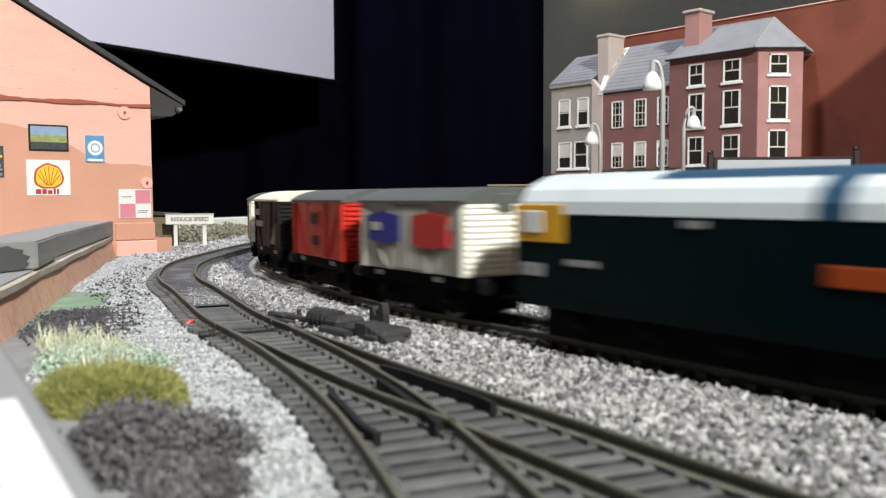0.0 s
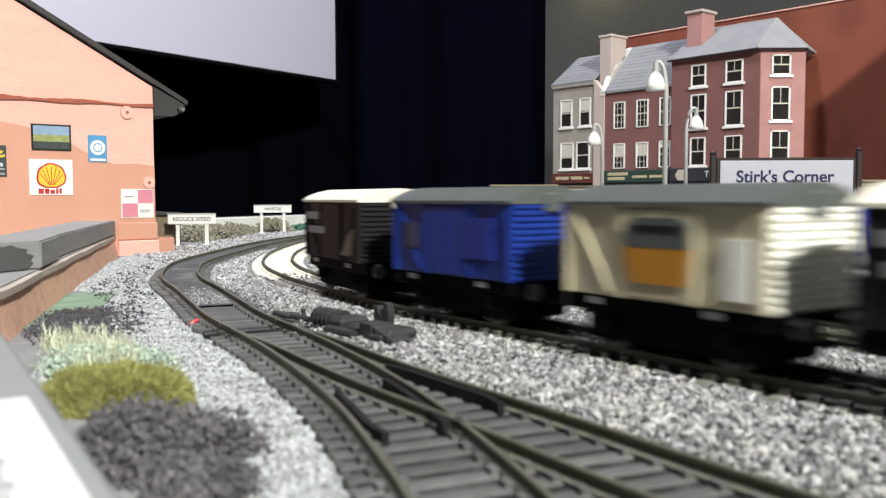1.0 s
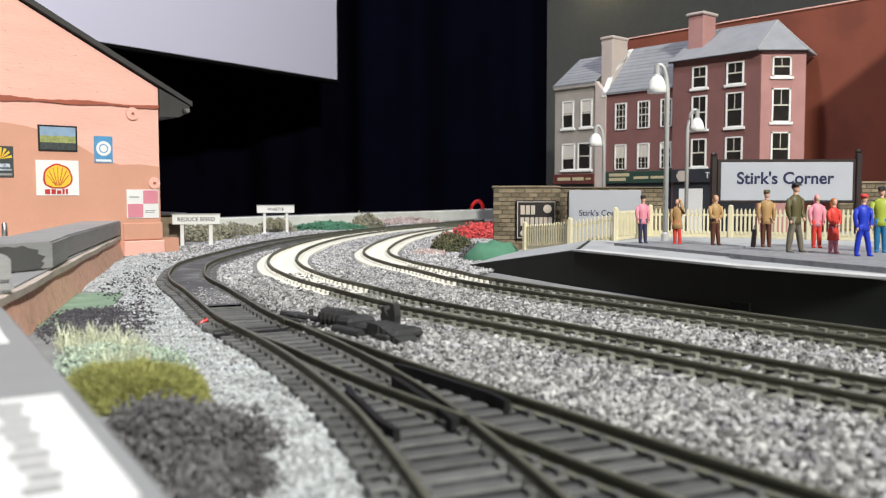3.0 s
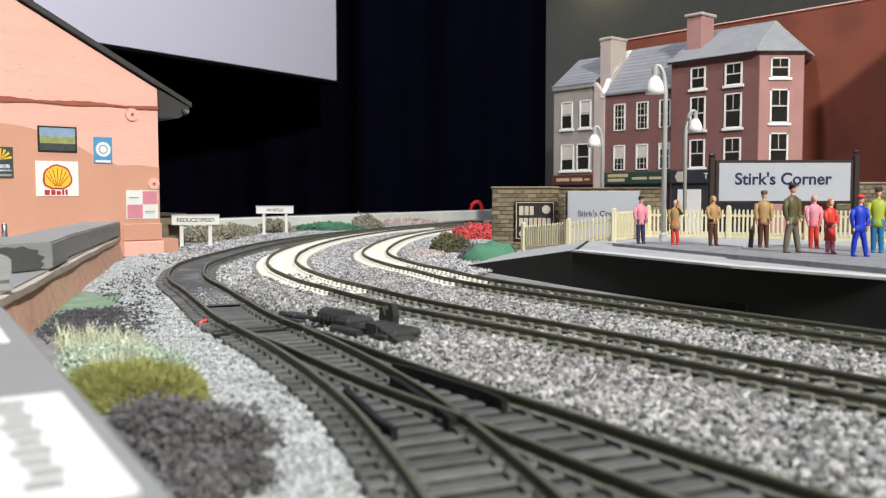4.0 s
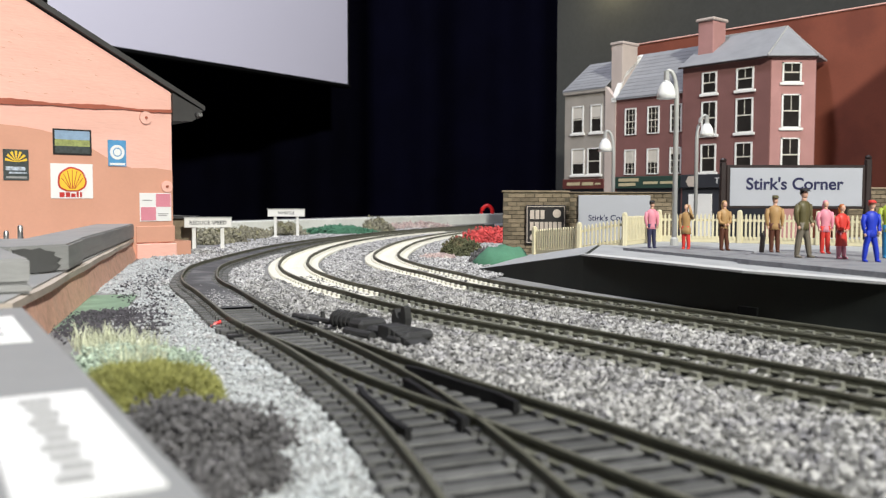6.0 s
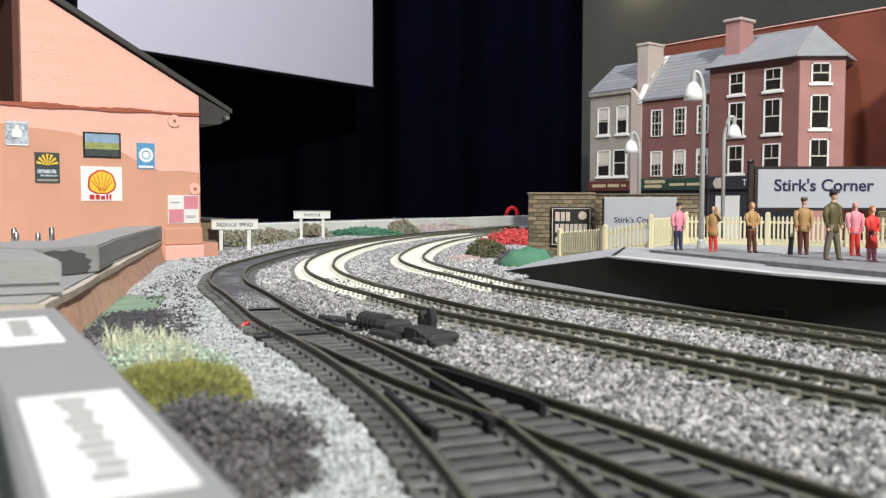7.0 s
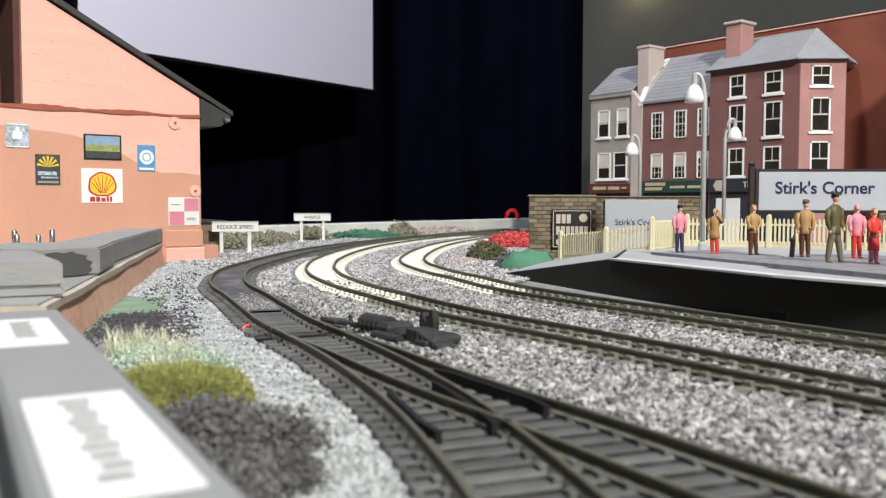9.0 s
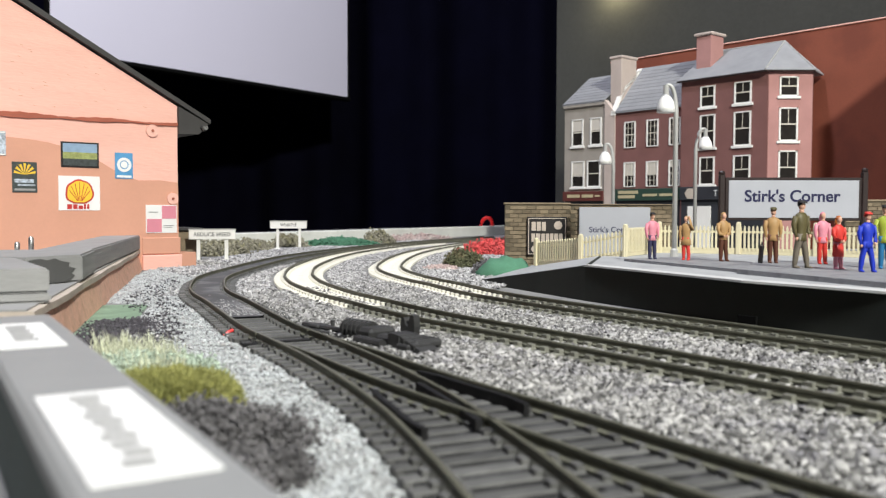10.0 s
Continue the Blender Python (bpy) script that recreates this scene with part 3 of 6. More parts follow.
def stones(name, pts, z, size, mat, label, category="ballast", flat=0.6):
    """Angular chips, one octahedron each, turned and stretched at random, in one mesh."""
    n = len(pts)
    base = np.array([(1, 0, 0), (-1, 0, 0), (0, 1, 0), (0, -1, 0), (0, 0, 1), (0, 0, -1)], float)
    sc = np.stack([rng.uniform(0.7, 1.5, n), rng.uniform(0.45, 0.9, n), rng.uniform(0.4, 0.9, n) * flat / 0.6], 1) * np.broadcast_to(size, (n,))[:, None]
    v = base[None] * sc[:, None, :] + rng.normal(0, 0.16, (n, 6, 3)) * np.broadcast_to(size, (n,))[:, None, None]
    a, b = rng.uniform(0, math.tau, n), rng.normal(0, 0.45, n)
    cb_, sb_ = np.cos(b)[:, None], np.sin(b)[:, None]
    v = np.stack([v[..., 0] * cb_ + v[..., 2] * sb_, v[..., 1], -v[..., 0] * sb_ + v[..., 2] * cb_], 2)
    ca_, sa_ = np.cos(a)[:, None], np.sin(a)[:, None]
    v = np.stack([v[..., 0] * ca_ - v[..., 1] * sa_, v[..., 0] * sa_ + v[..., 1] * ca_, v[..., 2]], 2)
    v[..., 0] += pts[:, 0, None]
    v[..., 1] += pts[:, 1, None]
    v[..., 2] += np.broadcast_to(z, (n,))[:, None]
    tri = np.array([(0, 2, 4), (2, 1, 4), (1, 3, 4), (3, 0, 4), (2, 0, 5), (1, 2, 5), (3, 1, 5), (0, 3, 5)])
    f = (np.arange(n)[:, None, None] * 6 + tri[None]).reshape(-1, 3)
    me = bpy.data.meshes.new(name)
    me.from_pydata((v.reshape(-1, 3) * MM).tolist(), [], f.tolist())
    me.materials.append(mat)
    return tagged(new(name, me), label, category, kind="stuff")


def field(poly, per):
    """Random points in a polygon, one for every `per` square millimetres."""
    p = np.array(poly, float)
    lo, hi = p.min(0), p.max(0)
    n = int((hi - lo).prod() / per)
    q = rng.uniform(lo, hi, (n, 2))
    inside = np.zeros(n, bool)
    for (x0, y0), (x1, y1) in zip(p, np.roll(p, -1, 0)):
        if y0 != y1:
            hit = ((y0 > q[:, 1]) != (y1 > q[:, 1])) & (q[:, 0] < (x1 - x0) * (q[:, 1] - y0) / (y1 - y0) + x0)
            inside ^= hit
    return q[inside]


q = field([(-60, 300), (60, 85), (110, 30), (230, 60), (150, 270), (80, 420), (10, 540), (-60, 500), (-110, 430)], 0.62)
d2, d1 = near(q, ALLP), near(q, P1)
P3 = TRACK3[0]
hit = np.array([np.argmin(((P3[::2] - p) ** 2).sum(1)) for p in q]) * 2
way = P3[np.minimum(hit + 2, len(P3) - 1)] - P3[np.maximum(hit - 2, 0)]
left3 = (way[:, 0] * (q - P3[hit])[:, 1] - way[:, 1] * (q - P3[hit])[:, 0]) / np.hypot(way[:, 0], way[:, 1])
keep = (d1 > 16.5) & (left3 < 13.5) & ((d2 > 15.2) | ((d2 < 6) & (rng.random(len(q)) < 0.12)))
edge = np.clip((d1 - 16) / 8, 0, 1)
q, d2, edge = q[keep], d2[keep], edge[keep]
stones("ballast", q, np.where(d2 < 16.2, rng.uniform(-0.5, 0.35, len(q)), rng.uniform(-1.5, 0.35, len(q)) - 0.7 * np.clip((21 - d2) / 5, 0, 1)), rng.uniform(0.5, 1.35, len(q)) * (0.55 + 0.45 * edge), M["chips"],
       "loose pale grey stone-chip ballast between the tracks")
q = field([(20, 175), (60, 60), (120, 20), (90, 110), (50, 170), (0, 245), (-40, 300), (-50, 275)], 0.3)
d1 = near(q, P1)
q = q[(d1 > 15.6) & (d1 < 15.6 + 9 * rng.random(len(q)) ** 1.5)]
stones("grit", q, rng.uniform(-1.6, -0.7, len(q)), rng.uniform(0.25, 0.6, len(q)), M["powder"], "fine pale grit along the turnout edge", "ballast")
pts = []
for k in range(420):
    x, y, a = along(TRACK_B, toe - 74 - abs(rng.normal(0, 26)))
    off = rng.uniform(-6.8, 6.8)
    pts.append((x - off * math.sin(a), y + off * math.cos(a)))
stones("grit", np.array(pts), rng.uniform(0.9, 1.2, len(pts)), rng.uniform(0.25, 0.55, len(pts)), M["chips_far"], "grey grit scattered on the filled roadbed", "ballast")
q = field([(-150, 430), (-60, 380), (20, 470), (60, 560), (60, 900), (-60, 1150), (-110, 900), (-140, 600)], 1.5)
d2, d1 = near(q, ALLP), near(q, P1)
q = q[(d1 > 15) & (d2 > 18.5)]
stones("ballast", q, rng.uniform(-1.4, 0.2, len(q)), rng.uniform(0.6, 1.2, len(q)), M["chips_far"], "grey stone-chip ballast inside the bend")
q = field([(-15, 90), (-60, 165), (-95, 210), (-112, 270), (-122, 310), (-139, 386), (-164, 398), (-195, 490), (-224, 625), (-180, 700), (-110, 420), (-80, 330), (-30, 215), (10, 90)], 0.36)
d1 = near(q, P1)
q = q[d1 > 14.2]
stones("grit", q, rng.uniform(-1.7, -1.0, len(q)) + 0.5 * np.sin(q[:, 0] * 0.45 + 2 * np.sin(q[:, 1] * 0.2)) * np.sin(q[:, 1] * 0.38), rng.uniform(0.22, 0.55, len(q)), M["powder"], "fine pale grey grit beside the outer track", "ballast")
q = q[rng.random(len(q)) < 0.015]
stones("grit", q, rng.uniform(-1.0, -0.4, len(q)), rng.uniform(0.4, 0.9, len(q)), M["chips_far"], "coarser grey chips strewn over the pale grit", "ballast")
q = field([(-170, 430), (-150, 380), (-128, 345), (-112, 330), (-120, 400), (-150, 470), (-185, 560)], 9.0)
q = q[near(q, P1) > 16]
stones("dark_scatter", q, rng.uniform(-1.4, -0.5, len(q)), rng.uniform(0.4, 0.9, len(q)), M["soot"], "sparse dark flecks strewn over the grit", "scatter")
q = field([(-225, 640), (-175, 560), (-165, 700), (-120, 900), (-60, 1100), (0, 1250), (-40, 1300), (-140, 1130), (-200, 950)], 2.2)
q = q[near(q, P1) > 13]
stones("grit", q, rng.uniform(-1.6, 0.2, len(q)), rng.uniform(0.7, 1.5, len(q)), M["chips_far"], "grey scatter beyond the outer track", "ballast")
q = field([(-126, 277), (-140, 326), (-124, 340), (-110, 318), (-95, 270), (-108, 262)], 0.5)
q = q + rng.normal(0, 3.5, q.shape)
q = q[near(q, P1) > 15]
stones("dark_scatter", q, rng.uniform(-1.4, -0.5, len(q)), rng.uniform(0.35, 0.8, len(q)), M["soot"], "dark sooty scatter material on the ground", "scatter")
solid("grass_mat", Geo().slab([(-142, 290), (-120, 278), (-126, 330), (-143, 392), (-164, 385)], -1.6, -1.1), M["paint_green"], "pale green scatter patch beside the brick skirt", "scatter", kind="stuff")


# ---- goods shed ----
shed = thing("goods_shed", mm(-209, 648, -1.6, 0, 0, 40.2), "salmon-painted goods shed with posters on its gable wall", "building")
wall = Geo().ext([(-260, 0), (0, 0), (0, 109), (-260, 109)], 0, 5)
wall.ext([(-122, 109), (0, 109), (0, 122.5), (-101, 177), (-122, 188)], 0, 5)
part("gable_wall", wall, M["salmon"], shed)
low = [(-260, 0), (-28, 0), (-28, 12), (0, 12), (0, 65), (-14, 66.5), (-30, 66), (-44, 71), (-58, 79), (-70, 84), (-81, 88), (-92, 90.5), (-104, 92),
       (-120, 93), (-138, 95), (-150, 93), (-170, 95), (-260, 96)]
part("lower_paintwork", Geo().ext(low, -0.5, 0.3), M["terracotta"], shed, "terracotta lower part of the wall with a wavy top edge")
scuff = Geo()
for k in range(46):
    x, z = rng.uniform(-118, -4), rng.uniform(112, 170)
    if z < 119 - x * 0.5:
        w, t = rng.uniform(0.8, 3.0), rng.uniform(-0.5, 0.1)
        scuff.ext([(x, z), (x + w, z + t * w), (x + w * 0.9, z + t * w + 0.35), (x, z + 0.3)], -0.12, 0.1)
tagged(part("scuff", scuff, M["terracotta"], shed, "small darker scuffs in the salmon paint"), kind="stuff")
part("side_wall", Geo().box(-5, 5, 0, 0, 150, 121), M["salmon"], shed)
# recess shade is in the wall colour
part("recess_wall", Geo().box(-260, 46, 109, -122, 50, 205), M["recess"], shed, "recessed brown wall, its shade painted in darker")
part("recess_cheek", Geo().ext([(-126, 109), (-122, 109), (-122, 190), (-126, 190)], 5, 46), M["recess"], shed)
win = part("window", Geo().box(-168, 44.5, 122, -146, 46.2, 150, 0.4), M["white_trim"], shed, "small dull window in the recess")
part("pane", Geo().box(-166, 43.8, 124, -148, 44.7, 148), M["glass"], win)
# red-brown paints the shadow under the course, deeper towards the left
lo_ = [(x, 107.6 + 0.012 * (x + 20 if x < -20 else 0) + 0.5 * math.sin(x * 0.13) + 0.2 * math.sin(x * 0.5)) for x in range(-260, 1, 5)]
hi_ = [(x, 109.4 + 0.6 * math.sin(x * 0.11 + 1) + 0.25 * math.sin(x * 0.61)) for x in range(0, -261, -5)]
course = Geo().ext(lo_ + hi_, -1.6, 0.4)
part("string_course", course, M["redbrown"], shed, "string course across the wall, its underside shadow painted red-brown")
roof = Geo().ext([(25, 110.5), (25, 114), (-160, 214.5), (-300, 139), (-300, 134.5), (-160, 210)], -4, 155)
part("roof", roof, M["slate_dark"], shed, "dark overhanging card roof")
part("eave_box", Geo().ext([(0, 101.5), (15, 102), (19, 104.5), (23.5, 110.5), (0, 122)], -3.2, 150), M["slate_dark"], shed, "dark boxed eave")
gut = part("gutter", Geo().tube([(19.5, -6, 107), (19.5, 150, 107)], 2.6, 10), M["slate_dark"], shed)
part("gutter_end", Geo().tube([(19.5, -8, 107), (19.5, -5.8, 107)], 1.6, 10), M["bright"], gut, "bright gutter end cap")
pil = part("plinth", Geo().box(-28, -2.6, 0, 2, 6, 11, 0.5), M["salmon"], shed)
part("corner_pilaster", Geo().box(-28, -1.5, 11.6, 1.2, 4, 24, 0.5), M["terracotta"], shed)
part("annex_block", Geo().box(2.5, 6, 0, 17, 40, 12, 0.6), M["terracotta"], shed)
for x, z, r in ((-19.5, 102.8, 4.6), (-4.5, 53, 4.3)):
    boss = part("tie_plate", Geo().tube([(x, -1.6, z), (x, 0.2, z)], r, 20), M["salmon"], shed, "round tie plate")
    part("bolt", Geo().tube([(x, -2.6, z), (x, -1.4, z)], 1.0, 8), M["redbrown"], boss)


def poster(x0, z0, x1, z1, layers, label):
    p = part("poster", Geo().box(x0, -1.1, z0, x1, -0.45, z1), layers[0], shed, label)
    return p


def bits(parent, name, mat, *boxes):
    geo = Geo()
    for x0, z0, x1, z1 in boxes:
        geo.box(x0, -1.35, z0, x1, -1.05, z1)
    return part(name, geo, mat, parent)


p = poster(-86, 68 - 24, -58, 68, [M["label"]], "white poster with a yellow and red shell emblem")


def scallop(r, base):
    """A fan with a scalloped rim over a narrow foot, as (x, z)."""
    rim = [(-72 + r * (1 + 0.05 * abs(math.sin(3.5 * (a + 0.55)))) * math.cos(a), 56.0 + r * (1 + 0.05 * abs(math.sin(3.5 * (a + 0.55)))) * math.sin(a)) for a in np.linspace(-0.55, math.pi + 0.55, 43)]
    return rim + [(-72 - base, 56 - r * 0.78), (-72 + base, 56 - r * 0.78)]


part("emblem_border", Geo().ext(scallop(9.3, 4.0), -1.4, -1.05), M["emblem_red"], p)
part("emblem", Geo().ext(scallop(8.2, 3.3), -1.7, -1.35), M["yellow"], p)
ribs = Geo()
for a in np.linspace(0.25, math.pi - 0.25, 7):
    ribs.tube([(-72 + 1.6 * math.cos(a), -1.72, 50.8), (-72 + 7.4 * math.cos(a), -1.72, 56.3 + 7.2 * math.sin(a))], 0.22, 4)
part("emblem_ribs", ribs, M["emblem_red"], p)
bits(p, "lettering_bar", M["emblem_red"], (-80.5, 44.9, -77.2, 48.2), (-76.4, 44.9, -73.6, 48.2), (-72.8, 44.9, -70.0, 47.4), (-69.2, 44.9, -67.8, 48.4), (-67, 44.9, -65.6, 48.4))
p = poster(-84, 74, -58.4, 91.7, [M["poster_black"]], "framed landscape poster of fields under a blue sky")
bits(p, "sky", M["poster_sky"], (-82.8, 84.5, -59.6, 90.6))
bits(p, "field_band", M["poster_land"], (-82.8, 80, -59.6, 84.5))
bits(p, "foreground", M["poster_dark"], (-82.8, 75.2, -59.6, 80))
p = poster(-47, 67, -34.3, 85.6, [M["poster_blue"]], "small blue poster with a white ring")
ring = Geo()
for i in range(24):
    a0, a1 = math.tau * i / 24, math.tau * (i + 1) / 24
    ring.ext([(-40.6 + r * math.cos(a), 77 + r * math.sin(a)) for r, a in ((3.2, a0), (5.2, a0), (5.2, a1), (3.2, a1))], -1.4, -1.05)
part("ring", ring, M["label"], p)
part("hub", Geo().tube([(-40.6, -1.4, 77), (-40.6, -1.05, 77)], 2.5, 14), M["label"], p)
bits(p, "caption_bar", M["label"], (-46, 67.8, -35.4, 69.4))
p = poster(-25, 27.4, -1.5, 48.2, [M["label"]], "red and white chequered poster")
bits(p, "red_square", M["fig_pink"], (-13, 38, -2, 47.6), (-24.4, 28, -13.2, 37.8))
bits(p, "small_print", M["ink"], (-23, 42.5, -16, 43.2), (-11.6, 32.5, -4, 33.1), (-11.6, 31.3, -5, 31.8))
p = poster(-115.4, 56, -99.7, 76.5, [M["poster_dark"]], "dark poster with yellow sun rays over hills")
rays = Geo()
for k, a in enumerate(np.linspace(0.25, math.pi - 0.25, 7)):
    rays.ext([(-107.5, 68), (-107.5 + 7 * math.cos(a - 0.12), 68 + 7.6 * math.sin(a - 0.12)), (-107.5 + 7 * math.cos(a + 0.12), 68 + 7.6 * math.sin(a + 0.12))], -1.4, -1.05)
part("sun_ray", rays, M["yellow"], p)
bits(p, "car_shape", M["poster_photo"], (-114, 62.5, -102, 65), (-112, 60.4, -101, 61.6))
bits(p, "caption_bar", M["ink"], (-114, 57.2, -101, 58.6))
p = poster(-133, 80.3, -118.9, 96.4, [M["poster_photo"]], "faded blue-grey photograph poster")
bits(p, "pale_shape", M["label"], (-129, 86, -123, 91), (-127, 90, -124.5, 94))
bits(p, "border_bar", M["label"], (-132.6, 80.6, -119.3, 81.4), (-132.6, 95.3, -119.3, 96))
hut = thing("lineside_hut", mm(-262, 745, -1.6, 0, 0, 12), "small brown lineside hut beside the shed", "hut")
part("body", Geo().box(0, 0, 0, 38, 34, 27, 0.4), M["stone"], hut)
part("roof", Geo().ext([(-2, 27), (40, 27), (40, 28.5), (-2, 30.5)], -3, 36), M["slate_dark"], hut)

# ---- loading dock ----
EDGE = [(-236, 640), (-214, 564), (-165, 388), (-133, 276), (-122, 236)]
dock = thing("loading_dock", mm(0, 0, 0), "loading dock with a brick skirt and raw plank top", "dock")
sk = Geo()
for (x0, y0), (x1, y1) in zip(EDGE, EDGE[1:]):
    sk.add([(x0 + 3, y0, -1.6), (x1 + 3, y1, -1.6), (x1 - 6, y1 - 1, -1.6), (x0 - 6, y0 - 1, -1.6), (x0, y0, 11), (x1, y1, 11), (x1 - 6, y1 - 1, 11), (x0 - 6, y0 - 1, 11)],
           [(0, 1, 5, 4), (1, 2, 6, 5), (2, 3, 7, 6), (3, 0, 4, 7), (4, 5, 6, 7), (3, 2, 1, 0)])
part("brick_skirt", sk, M["brickskirt"], dock, "faded brick-paper skirt")
lip = [(np.interp(y, [p[1] for p in EDGE[::-1]], [p[0] for p in EDGE[::-1]]) + 1.6 + 0.35 * math.sin(y * 0.07) + 0.12 * math.sin(y * 0.31), y) for y in range(236, 641, 6)]
part("plank_top", Geo().slab(lip + [(-420, 520), (-330, 200)], 11, [13.3 + 0.08 * math.sin(i * 1.7) for i in range(len(lip))] + [13.4, 13.4]), M["plankedge"], dock)
part("dock_surface", Geo().slab([(x - 1, y) for x, y in EDGE][::-1] + [(-420, 520), (-330, 200)], 13.4, 13.9), M["concrete"], dock)


def block(name, poly, z0, z1, mat, label):
    bm = bmesh.new()
    vs = [bm.verts.new((x, y, z0)) for x, y in poly]
    f = bm.faces.new(vs)
    top = bmesh.ops.extrude_face_region(bm, geom=[f])
    bmesh.ops.translate(bm, vec=(0, 0, z1 - z0), verts=[e for e in top["geom"] if isinstance(e, bmesh.types.BMVert)])
    bmesh.ops.recalc_face_normals(bm, faces=bm.faces)
    bmesh.ops.bevel(bm, geom=bm.edges[:], offset=0.7, segments=2, affect="EDGES")
    bm.verts.index_update()
    geo = Geo().add([v.co[:] for v in bm.verts], [[v.index for v in q.verts] for q in bm.faces])
    bm.free()
    return solid(name, geo, mat, label, "kerb block", "grey dock blocks")


block("dock_block", [(-234, 639), (-167, 386), (-190, 380), (-258, 633)], 13.9, 24.3, M["concrete"], "long grey-painted wooden block along the dock edge")
block("dock_block", [(-164.5, 385), (-149.5, 336), (-160, 312), (-200, 326), (-205, 375)], 13.9, 24.6, M["concrete"], "grey wooden block with a dark paint patch")
patch = Geo().ext([(0.4, 14.5), (16, 14.4), (19.5, 15.2), (21.5, 16.6), (19.6, 17.6), (21.8, 19.2), (18.4, 20.4), (19, 21.8), (14.5, 22.6), (12, 23.7), (8.5, 23.1), (5, 23.8), (0.4, 23.4)], -0.55, 0.4)
part("dark_patch", patch, M["concrete_dark"], bpy.data.objects["dock_block.001"], "dark grey unfinished paint patch", m=mm(-159.7, 312.4, 0, 0, 0, 66.5))
block("dock_block", [(-126, 257), (-167, 318), (-260, 318), (-242, 192)], 16.8, 24.3, M["concrete"], "near grey wooden block on the dock")
block("dock_board", [(-125, 256), (-166, 319), (-260, 320), (-242, 190)], 13.9, 16.6, M["concrete"], "thin grey board under the near block")
for k, (x, y, h) in enumerate(((-248, 455, 13), (-243, 448, 11), (-235, 455, 10.5), (-226, 452, 13.5))):
    solid("metal_pin", Geo().tube([(x, y, 13.9), (x, y, 13.9 + h), (x, y, 14.8 + h)], [1.4, 1.4, 0.8], 10), M["bright"], "short bright metal pin standing on the dock", "pin", "dock pins", smooth=True)

# ---- near ledge with labels ----
LM = mm(0, 0, 0, 0, 0, -58.3)
ledge = thing("labelled_ledge", LM, "grey-painted wooden ledge with a dark green front", "ledge")
part("ledge_top", Geo().box(-213, 3.4, 14.5, 60, 19.6, 18, 0.8), M["ledge"], ledge)
part("ledge_front", Geo().box(-212, 4.4, -1.6, 60, 18.4, 14.5), M["ledge_green"], ledge, "dark green fascia")


def paper(s0, s1, n0, n1, bars, label):
    t = thing("paper_label", LM @ mm(s0, n0, 18), label, "label", "labels on the ledge")
    part("paper", Geo().box(0, 0, 0.03, s1 - s0, n1 - n0, 0.25), M["label"], t)
    geo = Geo()
    for x0, y0, x1, y1 in bars:
        geo.box(x0, y0, 0.25, x1, y1, 0.33)
    part("print_bar", geo, M["ink"], t, "blurred grey lettering, as bars")


paper(-115, -73, 5.4, 17.0, [(3 + 3.6 * i, 3.6 + 0.4 * (i % 3), 5.4 + 3.6 * i, 7.2 - 0.5 * (i % 2)) for i in range(10)], "white paper label with blurred grey lettering")
paper(-196, -160, 4.6, 15.6, [(5 + 3.4 * i, 3.5, 7.4 + 3.4 * i, 7.4 - 0.6 * (i % 2)) for i in range(7)], "white paper label with blurred grey lettering, further along")

# ---- foliage ----
def clump(name, x, y, rx, ry, rz, n, size, mat, label, category="bush", z=-1.4):
    """Foam foliage: many small angular flecks on and in an uneven mound."""
    u = rng.normal(0, 1, (n, 3))
    u /= np.linalg.norm(u, axis=1)[:, None]
    u[:, 2] = np.abs(u[:, 2])
    lump = 0.75 + 0.28 * np.sin(3.1 * np.arctan2(u[:, 1], u[:, 0]) + x) * np.cos(2.3 * u[:, 2] + y) + 0.12 * rng.normal(0, 1, n)
    r = lump * rng.uniform(0.55, 1.0, n) ** 0.4
    pts = np.stack([x + rx * u[:, 0] * r, y + ry * u[:, 1] * r], 1)
    return stones(name, pts, z + rz * u[:, 2] * r, rng.uniform(0.6, 1.3, n) * size, mat, label, category, flat=1.0)


def blades(name, pts, length, mat, label, category="grass"):
    geo = Geo()
    for x, y in pts:
        a, tilt, h = rng.uniform(0, math.tau), rng.uniform(0.1, 0.9), length * rng.uniform(0.5, 1.2)
        dx, dy = math.cos(a), math.sin(a)
        tip = (x + dx * h * math.sin(tilt), y + dy * h * math.sin(tilt), -1 + h * math.cos(tilt))
        mid = (x + dx * h * 0.3 * math.sin(tilt), y + dy * h * 0.3 * math.sin(tilt), -1 + h * 0.55 * math.cos(tilt))
        w = 0.22
        geo.add([(x - dy * w, y + dx * w, -1.5), (x + dy * w, y - dx * w, -1.5), (mid[0] - dy * w * .7, mid[1] + dx * w * .7, mid[2]), (mid[0] + dy * w * .7, mid[1] - dx * w * .7, mid[2]), tip,
                 (x + dx * w, y + dy * w, -1.5), (mid[0] + dx * w * .7, mid[1] + dy * w * .7, mid[2])],
                [(0, 1, 3, 2), (2, 3, 4), (1, 5, 6, 3), (3, 6, 4), (5, 0, 2, 6), (6, 2, 4)])
    return solid(name, geo, mat, label, category, kind="stuff")


